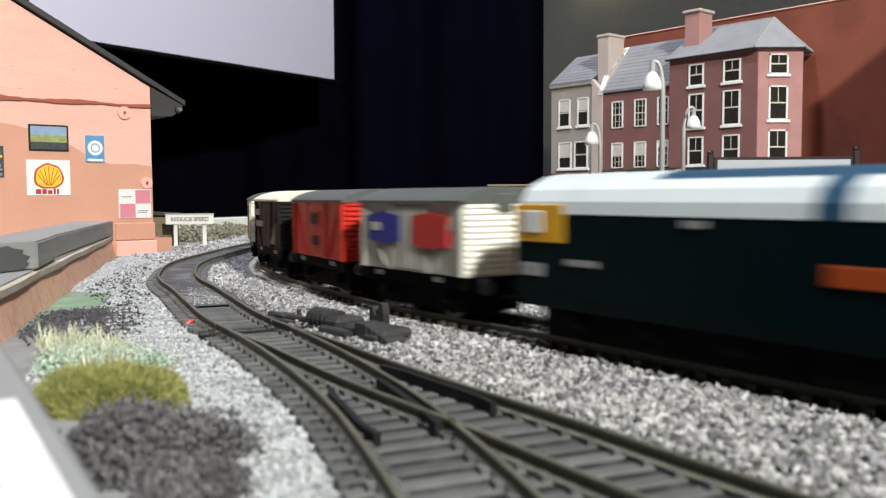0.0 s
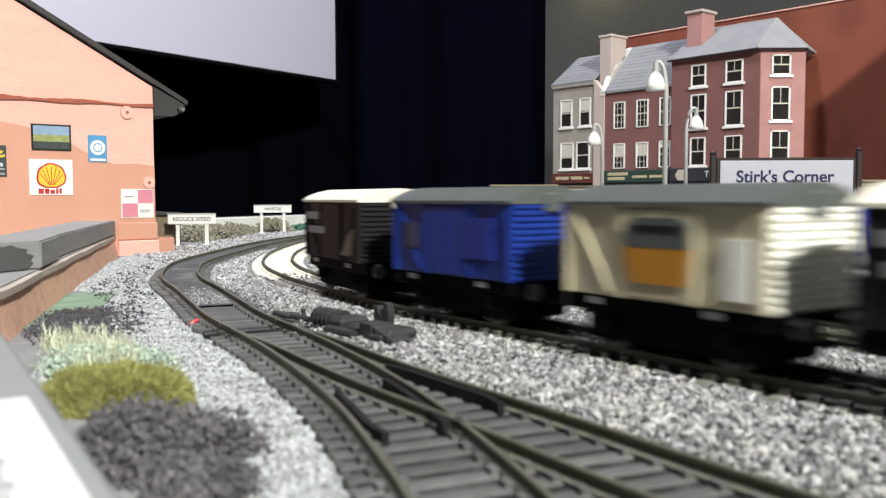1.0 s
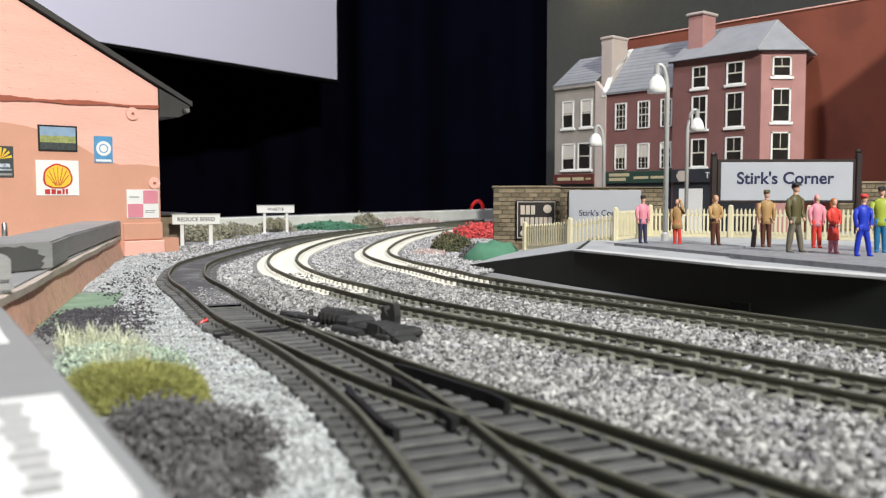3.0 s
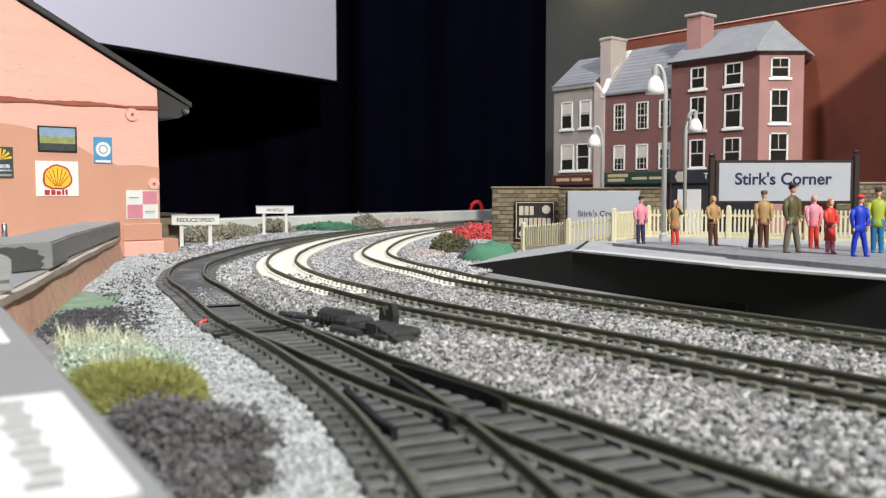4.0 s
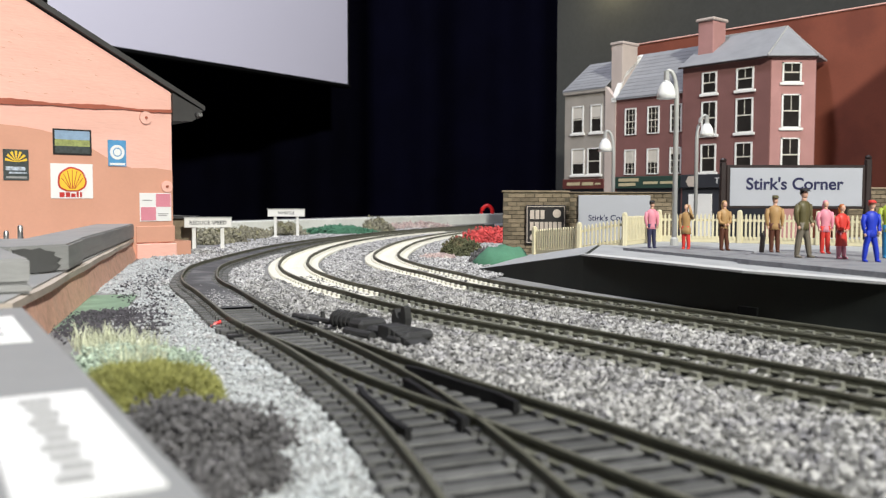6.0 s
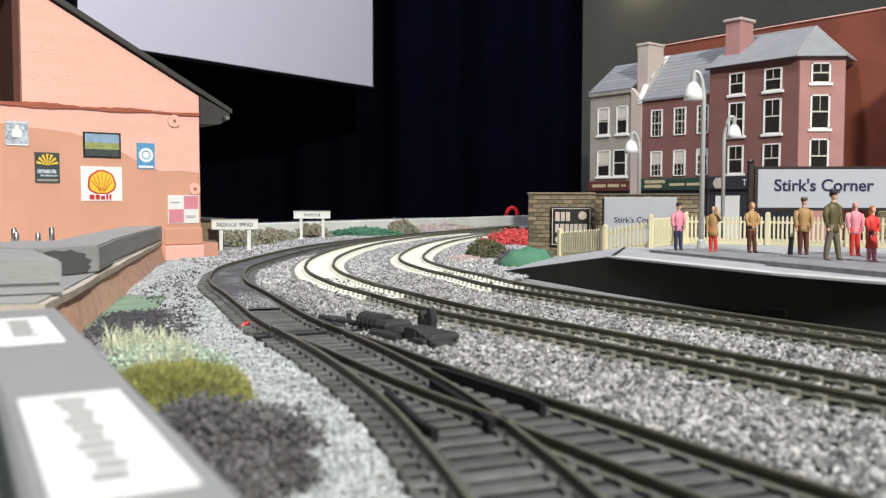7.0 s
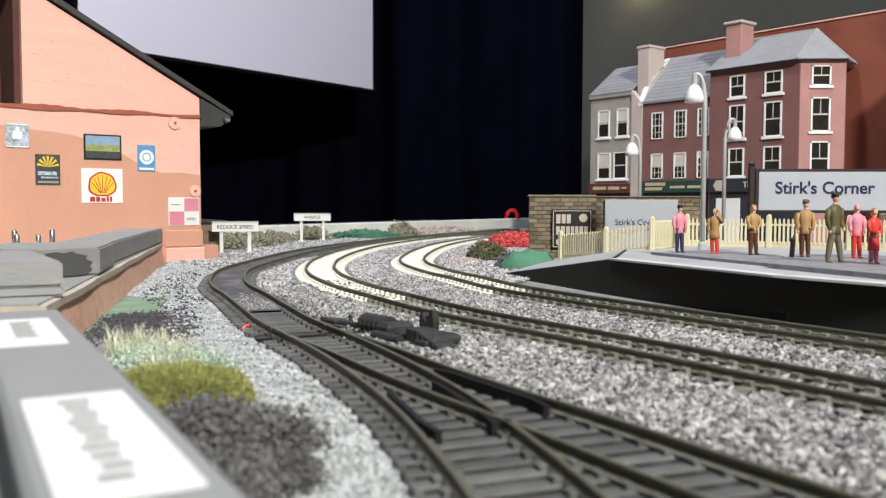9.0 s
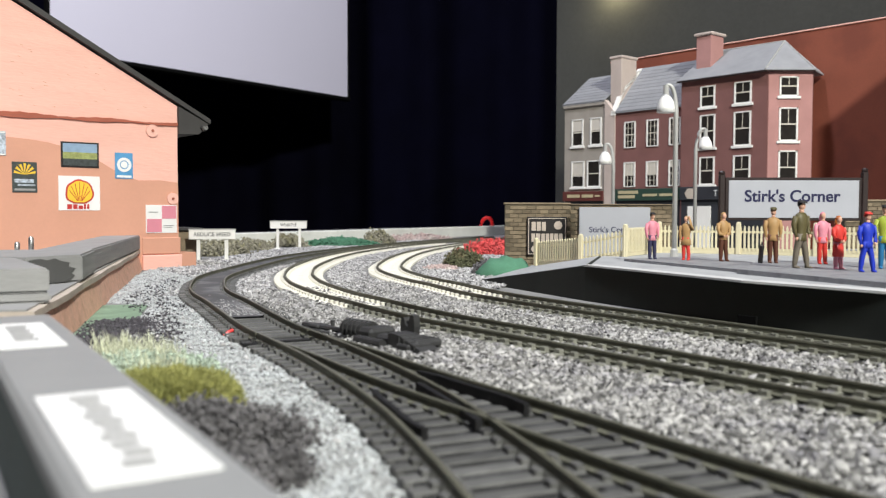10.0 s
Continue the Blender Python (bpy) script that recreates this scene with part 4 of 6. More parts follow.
def fuzz(name, x, y, rx, ry, rz, n, length, mat, label, category="bush", z=-1.4):
    """Fibrous foam: short thin spikes standing out of an uneven mound."""
    u = rng.normal(0, 1, (n, 3))
    u /= np.linalg.norm(u, axis=1)[:, None]
    u[:, 2] = np.abs(u[:, 2])
    a = np.arctan2(u[:, 1], u[:, 0])
    r = 0.84 + 0.1 * np.sin(5 * a + x) * np.cos(4 * u[:, 2]) + 0.07 * np.sin(11 * a + 7 * u[:, 2] + y)
    foot = np.array([x, y, z]) + u * np.array([rx, ry, rz]) * (r * rng.uniform(0.75, 1, n) ** 0.5)[:, None]
    d = u + rng.normal(0, 0.55, (n, 3))
    d /= np.linalg.norm(d, axis=1)[:, None]
    side = np.cross(d, rng.normal(0, 1, (n, 3)))
    side /= np.linalg.norm(side, axis=1)[:, None]
    other = np.cross(d, side)
    w = 0.26 * rng.uniform(0.6, 1.2, n)[:, None]
    tip = foot + d * (length * rng.uniform(0.5, 1.2, n))[:, None]
    v = np.stack([foot + side * w, foot - 0.5 * side * w + 0.87 * other * w, foot - 0.5 * side * w - 0.87 * other * w, tip], 1)
    f = (np.arange(n)[:, None, None] * 4 + np.array([(0, 1, 3), (1, 2, 3), (2, 0, 3)])[None]).reshape(-1, 3)
    me = bpy.data.meshes.new(name)
    me.from_pydata((v.reshape(-1, 3) * MM).tolist(), [], f.tolist())
    me.materials.append(mat)
    return tagged(new(name, me), label, category, kind="stuff")


q = field([(-114, 256), (-98, 228), (-84, 210), (-70, 210), (-77, 230), (-90, 250)], 1.2)
blades("static_grass", q, 7.5, M["straw"], "pale straw-coloured static grass tufts")
clump("lichen", -84, 222, 19, 12, 6.0, 4200, 0.5, M["mint"], "mint-green lichen among pale grass", "lichen")
fuzz("bush", -66, 186, 18, 14, 7.6, 16000, 2.3, M["olive"], "olive-green foam bush beside the grey ledge")
clump("bush", -46, 147, 17, 15.5, 10.0, 9000, 0.46, M["darkbush"], "charcoal foam bush beside the grey ledge")
clump("bush", -34, 128, 9, 12, 6.5, 3200, 0.46, M["darkbush"], "smaller charcoal foam bush at the ledge's foot")
clump("hedge", -235, 850, 34, 26, 15, 3000, 1.5, M["hedge"], "dull olive scrub behind the trackside signs", "hedge")
clump("hedge", -240, 985, 40, 25, 12, 3000, 1.5, M["hedge"], "dull brown scrub behind the trackside signs", "hedge")
clump("hedge", -205, 1075, 25, 26, 15, 2400, 1.6, M["hedge"], "dark scrub beyond the signs", "hedge")
clump("hedge", -100, 1150, 24, 22, 19, 2600, 1.6, M["hedge"], "dark grey scrub against the layout edge", "hedge")
clump("flower_patch", -50, 1320, 60, 25, 10, 2600, 1.6, M["pinkflower"], "pale pink scrub along the layout edge", "flowers")
clump("grass_bank", -142, 1090, 48, 32, 11, 9000, 1.5, M["grassgreen"], "green flock bank beyond the outer track", "grass")
clump("flower_patch", 42, 860, 31, 22, 18, 5200, 1.2, M["redflower"], "bright red foam flowers beside the wall", "flowers")
clump("bush", 6, 655, 17, 15, 15, 4000, 0.95, M["deepgreen"], "olive and brown foam bush at the platform end")
clump("bush", 24, 590, 11, 12, 12, 1800, 1.1, M["darkbush"], "dark green-grey foam bush at the platform end")
clump("flower_patch", -8, 640, 14, 20, 4, 900, 1.2, M["pinkflower"], "pale pink scatter at the platform end", "flowers")
geo = Geo().ball(34, 574, -1.6, 20, 14, 13.5, 26, 18)
geo.v = [(x + 0.8 * math.sin(z * 1.1 + y * 0.5), y, z + (0.9 * math.sin(x * 0.6) + 0.5 * math.sin(x * 1.7 + y) if z > 0 else 0)) for x, y, z in geo.v]
solid("grass_mound", geo, M["grassgreen"], "smooth green felt mound at the platform ramp", "grass", smooth=True)

# ---- layout edge, signs, red hoop ----
a = math.degrees(math.atan2(1667 - 1111, 93 + 205))
eb = solid("layout_edge", Geo().box(-700, 0, -1.6, 1100, 14, 16, 0.8), M["edgewall"], "pale painted board along the layout edge", "edge board", kind="structure", m=mm(-205, 1111, 0, 0, 0, a))
geo = Geo().tube([(65 + 11 * math.cos(t) * (1 if t < 2.4 else 0.95), 1640, 16 + 18 * math.sin(t) * (0.85 + 0.15 * math.cos(t))) for t in np.linspace(0, math.pi, 14)], 3.4, 10)
solid("red_clip", geo, M["red"], "bright red hooped clip on the layout edge", "clip", smooth=True)


def trackside_sign(m, width, words, label, up=0.0):
    s = thing("trackside_sign", m, label, "sign", "trackside signs")
    for x in (-0.3 * width, 0.3 * width):
        post = part("post", Geo().box(x - 1.6, -1.2, 0, x + 1.6, 1.2, 21 + up, 0.3), M["white_trim"], s)
        part("foot", Geo().box(x - 4, -3, 0, x + 4, 3, 1.2, 0.3), M["white_trim"], post)
    b = part("board", Geo().box(-width / 2, -2.6, 19.5 + up, width / 2, -1.0, 28 + up, 0.3), M["white_trim"], s)
    part("lettering", Geo().text(words, 3.2, 0, -2.7, 22.2 + up, depth=0.08, bold=0.02), M["concrete_dark"], b, "grey block capitals")
    part("board_frame", Geo().box(-width / 2 - 0.4, -2.9, 27.6 + up, width / 2 + 0.4, -0.8, 28.6 + up), M["silver"], b)


trackside_sign(mm(-209, 742, -1.6, 0, 0, 14), 39, "REDUCE SPEED", "white trackside sign board on two posts reading REDUCE SPEED")
trackside_sign(mm(-191, 1000, -1.6, 0, 0, 8), 42, "WHISTLE", "white trackside sign board on two posts reading WHISTLE", 4.5)

# ---- point lever by the turnout ----
pl = thing("point_lever", mm(-14, 262, -0.6, 0, 0, -48), "black plastic point lever box lying on the ballast", "point lever")
part("base_plate", Geo().box(-62, -5, 0, 8, 3, 1.0, 0.3), M["lever"], pl)
part("lever_housing", Geo().box(-12, -7, 0.8, 9, 4, 3.8, 1.0), M["lever"], pl)
part("lever_housing", Geo().box(-20, -8, 0.8, -12.5, 3, 5.2, 1.2), M["lever"], pl)
part("motor_drum", Geo().tube([(-34, -2, 3.2), (-19.5, -2, 3.2)], 3.0, 12), M["lever"], pl, smooth=False)
kn = part("lever_fork", Geo().ext([(-9.5, 2.5), (-3.5, 2.5), (-3.0, 6.0), (-3.6, 9.4), (-5.0, 9.8), (-5.6, 8.0), (-6.6, 5.6), (-7.6, 6.4), (-8.6, 8.6), (-9.8, 8.2), (-10.2, 5.0)], 2.2, 4.6), M["lever"], pl, "black forked lever head")
part("lever_arm", Geo().tube([(-6.4, 3.4, 1.0), (-6.4, 3.4, 4.5)], 1.3, 8), M["lever"], kn)
part("sloped_foot", Geo().ext([(-3, 0.8), (12, 0.6), (13, 1.2), (8, 3.0), (2, 5.0), (-3, 5.2)], -8.5, -1.5), M["lever"], pl)
for k in range(4):
    part("rib", Geo().box(2 + 2.4 * k, -8.8, 1.0, 2.9 + 2.4 * k, -1.2, 5.0 - 0.75 * k, 0.2), M["lever"], pl)
for k in range(6):
    part("coil_ring", Geo().tube([(-33 + 2.4 * k, -2, 3.2), (-31.8 + 2.4 * k, -2, 3.2)], 3.4, 12), M["lever"], pl)
part("rod_peg", Geo().tube([(-44, -1, 1.2), (-44, -1, 4.6)], 0.8, 8), M["lever"], pl)
part("tie_rod", Geo().tube([(-62, -1, 1.3), (-34, -2, 1.6)], 1.2, 8), M["lever"], pl)
part("mounting_lug", Geo().box(2, -9.5, 0.5, 8, -6.8, 2.6, 0.5), M["lever"], pl)
part("mounting_lug", Geo().box(-10, 3.8, 0.5, -2, 6.2, 2.2, 0.5), M["lever"], pl)
part("spring_cover", Geo().tube([(-18, -9.5, 1.6), (-4, -9.8, 1.6)], 1.5, 10), M["lever"], pl)
part("screw_head", Geo().tube([(4, -2, 3.7), (4, -2, 4.3)], 1.2, 10), M["lever"], pl)
part("rod_clip", Geo().box(-56, -3.5, 0.9, -50, 2, 2.4, 0.5), M["lever"], pl)
solid("red_rail_clip", Geo().tube([(-81.5, 290.5, -1.0), (-80, 291.7, 0.1), (-78.8, 292.7, 0.5), (-77.6, 293.4, 0.0)], [0.3, 0.5, 0.6, 0.3], 7), M["red"], "small red plastic clip at the rail", "clip")
# a glint at the rails, put in as a white bead
solid("white_grain", Geo().ball(-41, 262, 0.9, 0.9, 0.7, 0.7), M["label"], "white bead in place of a glint between the rails", "chip")

# ---- platform ----
plat = thing("station_platform", mm(0, 0, 0), "station platform with grey top, white edge and black face", "platform")
FRONT = [(16, 522), (63, 418), (108, 321), (141, 275), (420, -130)]
top = Geo().slab([(141, 273), (420, -130), (640, 60), (330, 640), (98, 560), (63, 418)], -1.6, 15.6)
top.slab([(63, 418), (98, 560), (52, 590), (16, 522)], -1.6, [15.6, 15.6, 5, 0.5])
part("platform_body", top, M["platform_wall"], plat, "black platform face")
inner = Geo().slab([(144, 276), (422, -126), (636, 62), (328, 636), (99, 557), (66, 420)], 15.6, 16.0)
part("platform_surface", inner, M["platform"], plat)
kb = Geo()
for (x0, y0), (x1, y1) in zip(FRONT[1:], FRONT[2:]):
    d = np.array([x1 - x0, y1 - y0]) / math.hypot(x1 - x0, y1 - y0)
    nv = np.array([-d[1], d[0]]) * 7
    kb.slab([(x0 - d[1] * -1.2, y0 + d[0] * -1.2), (x1 - d[1] * -1.2, y1 + d[0] * -1.2), (x1 + nv[0], y1 + nv[1]), (x0 + nv[0], y0 + nv[1])], 15.4, 16.25)
part("edging", kb, M["platform_edge"], plat, "pale platform edging")
part("ramp_surface", Geo().slab([(63, 418.5), (97, 558), (53, 588), (17, 522)], [15.65, 15.65, 5.05, 0.55], [16.0, 16.0, 5.5, 0.9]), M["platform"], plat)
part("drain_slot", Geo().box(-4, -0.6, -1.5, 4, 0.6, 1.5), M["chassis"], plat, m=mm(108.5, 318, 1.6, 0, 0, -55))


def fence_run(pts, height, posts=True):
    f = thing("picket_fence", mm(0, 0, 0), "cream plastic picket fence along the platform", "fence", "platform fences")
    picket = Geo().ext([(-0.58, 2.6), (0.58, 2.6), (0.58, height - 1.2), (0, height), (-0.58, height - 1.2)], -0.35, 0.35).mesh("picket", M["cream"])
    post = Geo().box(-1.3, -1.3, 0, 1.3, 1.3, height + 1.2, 0.2).ball(0, 0, height + 1.4, 1.5, 1.5, 0.9).mesh("fence_post", M["cream"])
    for (x0, y0, z0), (x1, y1, z1) in zip(pts, pts[1:]):
        L, a = math.hypot(x1 - x0, y1 - y0), math.degrees(math.atan2(y1 - y0, x1 - x0))
        tilt = math.degrees(math.atan2(z1 - z0, L))
        for h0, h1, w in ((0.2, 4.0, 0.5), (height * 0.74, height * 0.74 + 1.4, 0.5)):
            part("fence_rail", Geo().box(0, 0.2, h0, math.hypot(L, z1 - z0), 0.2 + w * 2, h1), M["cream"], f, m=mm(x0, y0, z0, 0, -tilt, a))
        k = int(L / 2.4)
        for i in range(k):
            u = (i + 0.5) / k
            part("picket", None, None, f, m=mm(x0 + (x1 - x0) * u, y0 + (y1 - y0) * u, z0 + (z1 - z0) * u, 0, 0, a), data=picket)
        part("fence_post", None, None, f, m=mm(x0, y0, z0, 0, 0, a), data=post)
    part("fence_post", None, None, f, m=mm(*pts[-1]), data=post)
    return f


fence_run([(53, 560, 7.0), (76, 520, 10.6), (99, 500, 15.8)], 16)
fence_run([(99, 500, 15.9), (131, 551, 15.9)], 17)
fence_run([(131, 551, 15.9), (176, 534, 15.9), (214, 510, 15.9), (246, 488, 15.9), (290, 455, 15.9)], 18)

# running-in board
rb = thing("station_nameboard", mm(232, 590, 0, 0, 0, -2), "station nameboard in a dark brown frame reading Stirk's Corner", "sign")
for x in (-49, 47):
    post = part("post", Geo().box(x - 2.0, -2, 15.9, x + 2.0, 2, 68 + (x > 0) * 2, 0.6), M["frame_brown"], rb)
    part("post_cap", Geo().ball(x, 0, 69 + (x > 0) * 2, 2.4, 2.2, 1.8), M["frame_brown"], post)
fr = part("frame", Geo().box(-47, -1.4, 36.6, 45, 1.4, 66, 0.5), M["frame_brown"], rb)
bd = part("board", Geo().box(-44.6, -1.9, 38.4, 42.8, -1.2, 64, 0.2), M["poster_white"], rb, "pale grey name panel")
part("lettering", Geo().text("Stirk's Corner", 7.8, -2, -2.0, 49.6, depth=0.1, bold=0.03), M["navy_ink"], bd, "dark navy lettering")

# stone wall with posters
sw = thing("stone_wall", mm(36, 618, -1.6, 0, 0, 0), "brown stone wall behind the platform ramp with two posters", "wall")
part("wall_core", Geo().box(0.4, 1, 0, 47, 9, 49), M["mortar"], sw)
part("wall_core", Geo().box(47, 4, 0, 124, 10, 48.5), M["mortar"], sw)
part("coping", Geo().box(-0.6, 0, 49, 47.4, 10, 50.4, 0.4), M["stone"], sw)
part("coping", Geo().box(47.4, 2.6, 48.5, 124.5, 10.6, 49.6, 0.4), M["stone"], sw)
stone_piece = Geo().box(-3.0, -0.5, -1.3, 3.0, 0.8, 1.3, 0.25).mesh("stone", M["stone"])
for r in range(16):
    z = 1.7 + r * 3.0
    for k in range(8):
        x = 3.0 + k * 6.3 - (2.8 if r % 2 else 0)
        if 1.5 < x < 45.5:
            part("stone", None, None, sw, m=mm(x + rng.uniform(-.3, .3), 0.9, z, 0, 0, rng.uniform(-1, 1)), data=stone_piece)
    for k in range(13):
        x = 50.4 + k * 6.3 - (2.8 if r % 2 else 0)
        if 49 < x < 122 and (x < 60 or x > 96 or z > 40):
            part("stone", None, None, sw, m=mm(x + rng.uniform(-.3, .3), 3.9, z, 0, 0, rng.uniform(-1, 1)), data=stone_piece)
sw2 = thing("stone_wall", mm(290, 640, -1.6, 0, 0, -4), "brown stone wall beyond the nameboard", "wall")
part("wall_core", Geo().box(0, 1, 0, 90, 9, 52), M["mortar"], sw2)
part("coping", Geo().box(-0.6, 0, 52, 90, 10, 53.5, 0.4), M["stone"], sw2)
for r in range(17):
    for k in range(14):
        part("stone", None, None, sw2, m=mm(3.6 + k * 6.3 - (2.8 if r % 2 and k else 0), 0.9, 1.7 + r * 3.0), data=stone_piece)
ps = thing("enamel_sign", mm(36 + 30, 617, 0), "black enamel advertising sign with pale lettering bars", "sign")
part("sign_plate", Geo().box(-14, -1.2, 11, 14.2, 0, 38.6, 0.3), M["poster_black"], ps)
part("sign_border", Geo().box(-13.3, -1.5, 37.2, 13.5, -1.1, 37.7).box(-13.3, -1.5, 11.8, 13.5, -1.1, 12.3).box(-13.3, -1.5, 12.3, -12.8, -1.1, 37.2).box(13, -1.5, 12.3, 13.5, -1.1, 37.2), M["plankedge"], ps)
part("lettering_bar", Geo().box(-11, -1.5, 28.6, -8, -1.1, 35).box(-7.2, -1.5, 28.6, -4.4, -1.1, 35).box(-3.6, -1.5, 28.6, -0.8, -1.1, 35), M["plankedge"], ps)
part("lettering_bar", Geo().box(-11, -1.5, 20.6, -8.4, -1.1, 26.6).box(-7.7, -1.5, 20.6, -4.8, -1.1, 26.6).box(-4, -1.5, 20.6, -1.4, -1.1, 26.6).box(-0.7, -1.5, 20.6, 1.6, -1.1, 26.6).box(2.3, -1.5, 20.6, 4.6, -1.1, 26.6).box(5.3, -1.5, 20.6, 8, -1.1, 26.6).box(8.7, -1.5, 20.6, 11.2, -1.1, 26.6), M["plankedge"], ps)
part("tin_shape", Geo().tube([(8, -1.5, 32.5), (8, -1.1, 32.5)], 3.0, 14), M["plankedge"], ps)
part("tin_shape", Geo().tube([(-8.5, -1.5, 15.5), (-8.5, -1.1, 15.5)], 2.6, 14), M["plankedge"], ps)
wp = thing("white_poster_board", mm(36 + 79, 619.5, 0), "white station poster board on the stone wall", "sign")
part("board", Geo().box(-25.5, -1.2, 10, 25.5, 0.8, 45.5, 0.3), M["poster_white"], wp)
part("lettering", Geo().text("Stirk's Corner", 4.0, -2, -1.25, 27.6, depth=0.08, bold=0.015), M["navy_ink"], wp, "dark navy lettering")


def yard_lamp(x, y, z0, top, reach, size, label):
    """A swan-neck lamp; reach is the way its head leans, in millimetres."""
    L = thing("platform_lamp", mm(x, y, z0), label, "lamp", "swan-neck lamps")
    h = top - z0
    k = abs(reach)
    pts = [(0, 0, 0), (0, 0, h - 1.6 * k)] + [(reach * 0.5 * (1 - math.cos(t)), 0, h - 1.6 * k + 1.6 * k * math.sin(t)) for t in np.linspace(0.3, 1.9, 7)]
    part("pole", Geo().tube(pts, [1.5 * size] * 2 + [1.2 * size] * 7, 10), M["silver"], L, "grey swan-neck pole", smooth=True)
    part("base", Geo().tube([(0, 0, 0), (0, 0, 4), (0, 0, 5)], [2.6 * size, 2.4 * size, 1.6 * size], 12), M["silver"], L)
    ex, ez = pts[-1][0], pts[-1][2]
    hd = part("lamp_holder", Geo().tube([(ex, 0, ez + 0.5), (ex, 0, ez - 5 * size), (ex, 0, ez - 6 * size)], [1.6 * size, 1.7 * size, 2.6 * size], 12), M["silver"], L)
    part("shade", Geo().tube([(ex, 0, ez - 5.5 * size), (ex, 0, ez - 7 * size), (ex, 0, ez - 9.5 * size), (ex, 0, ez - 13 * size), (ex, 0, ez - 16 * size)],
                             [2.0 * size, 3.2 * size, 4.6 * size, 5.4 * size, 5.6 * size], 18), M["lamp_white"], hd, "white bell shade", smooth=True)
    return L


yard_lamp(128, 502, 15.9, 116, -9, 0.95, "tall grey swan-neck platform lamp with a white bell shade")
yard_lamp(140, 760, -1.6, 102, -11, 1.05, "grey swan-neck street lamp with a white bell shade behind the wall")
yard_lamp(184, 660, -1.6, 106, 11, 0.95, "thin grey swan-neck lamp turned to the street, white bell shade")

# figures' slate bases
solid("slate_card", Geo().slab([(89, 453), (122, 366), (147, 424), (134, 482)], 16, 17.4), M["slab"], "flat slate-grey card base for figures", "base", "figure bases")
solid("slate_card", Geo().slab([(118, 360), (152, 276), (232, 332), (186, 432), (150, 424)], 16, 18), M["slab"], "flat dark grey card base for figures", "base", "figure bases")


def figurine(x, y, z, h, turn, legs, body, head, cap, pose_kind, label):
    """A simplified moulded toy figure, one plain mesh."""
    s = h / 24.0
    geo = Geo()

    def loft(rings, n=12):
        """Ellipses (x, y, z, half width, half depth) joined into one closed form."""
        vs = [((x + a * math.cos(math.tau * k / n)) * s, (y + b * math.sin(math.tau * k / n)) * s, z * s) for x, y, z, a, b in rings for k in range(n)]
        fs = [(i * n + k, i * n + (k + 1) % n, (i + 1) * n + (k + 1) % n, (i + 1) * n + k) for i in range(len(rings) - 1) for k in range(n)]
        geo.add(vs, fs + [tuple(range(n - 1, -1, -1)), tuple(range(len(vs) - n, len(vs)))])

    wide = 2.1 if pose_kind == "stride" else 1.15
    lean = 0.5 if pose_kind in ("wave", "clasp") else 0.2
    geo.slot = 1
    for e in (-1, 1):
        fwd = -0.7 * e if pose_kind == "stride" else -0.25 * e
        foot = e * wide + (lean if e > 0 else 0)
        loft([(foot, fwd, 0.5, 0.72, 0.75), (foot, fwd, 1.2, 0.8, 0.85), (foot * 0.95, fwd * 0.6, 3.4, 1.0, 1.05), (e * (wide * 0.6 + 0.5), fwd * 0.3, 6.4, 1.05, 1.15), (e * 1.0, 0, 9.4, 1.3, 1.4), (e * 0.85, 0, 12.2, 1.35, 1.5)], 9)
        loft([(foot, fwd - 0.8, 0.1, 0.8, 1.7), (foot, fwd - 0.8, 0.55, 0.75, 1.6), (foot, fwd - 0.2, 1.0, 0.55, 0.8)], 9)
    geo.slot = 0
    hem = {"coat": 5.6, "wave": 8.0, "clasp": 10.4}.get(pose_kind, 9.6)
    flare = 2.9 if pose_kind in ("coat", "wave") else 2.35
    loft([(0, 0, hem, flare, 1.75), (0, 0, (hem + 13) / 2, flare - 0.25, 1.7), (lean * 0.4, 0, 13.2, 1.95, 1.45), (lean * 0.4, -0.1, 15.4, 2.3, 1.65), (lean * 0.3, 0, 17.6, 2.75, 1.6), (lean * 0.3, 0.1, 18.8, 2.5, 1.3), (lean * 0.2, 0, 19.7, 1.1, 0.9)])
    for e in (-1, 1):
        if pose_kind == "wave" and e > 0:
            way = [(2.5, 0, 18.3), (3.5, -0.9, 16.4), (2.9, -1.5, 19.4), (2.0, -1.3, 22.4)]
        elif pose_kind in ("clasp", "coat"):
            way = [(e * 2.5, 0, 18.3), (e * 3.1, -0.2, 15.6), (e * 2.7, -1.2, 13.4), (e * 0.8, -2.2, 12.7)]
        elif pose_kind == "stride" and e > 0:
            way = [(2.5, 0, 18.3), (3.3, 0.4, 15.4), (3.2, -0.4, 13.0), (2.3, -1.8, 11.8)]
        else:
            way = [(e * 2.5, 0, 18.3), (e * 3.15, 0.3, 15.4), (e * 3.05, 0, 13.0), (e * 2.75, -0.7, 11.0)]
        geo.slot = 0
        geo.tube([(x * s, y * s, z * s) for x, y, z in way], [1.0 * s, 0.95 * s, 0.8 * s, 0.62 * s], 8)
        geo.slot = 2
        geo.ball(way[-1][0] * s, way[-1][1] * s, (way[-1][2] - (0.5 if way[-1][2] < 15 else -0.5)) * s, 0.55 * s, 0.6 * s, 0.8 * s, 7, 5)
    geo.slot = 2
    loft([(lean * 0.2, 0, 19.2, 0.85, 0.85), (lean * 0.2, -0.1, 20.6, 0.75, 0.8)], 8)
    geo.ball(lean * 0.2 * s, -0.2 * s, 21.9 * s, 1.1 * s, 1.3 * s, 1.55 * s, 10, 8)
    geo.slot = 3
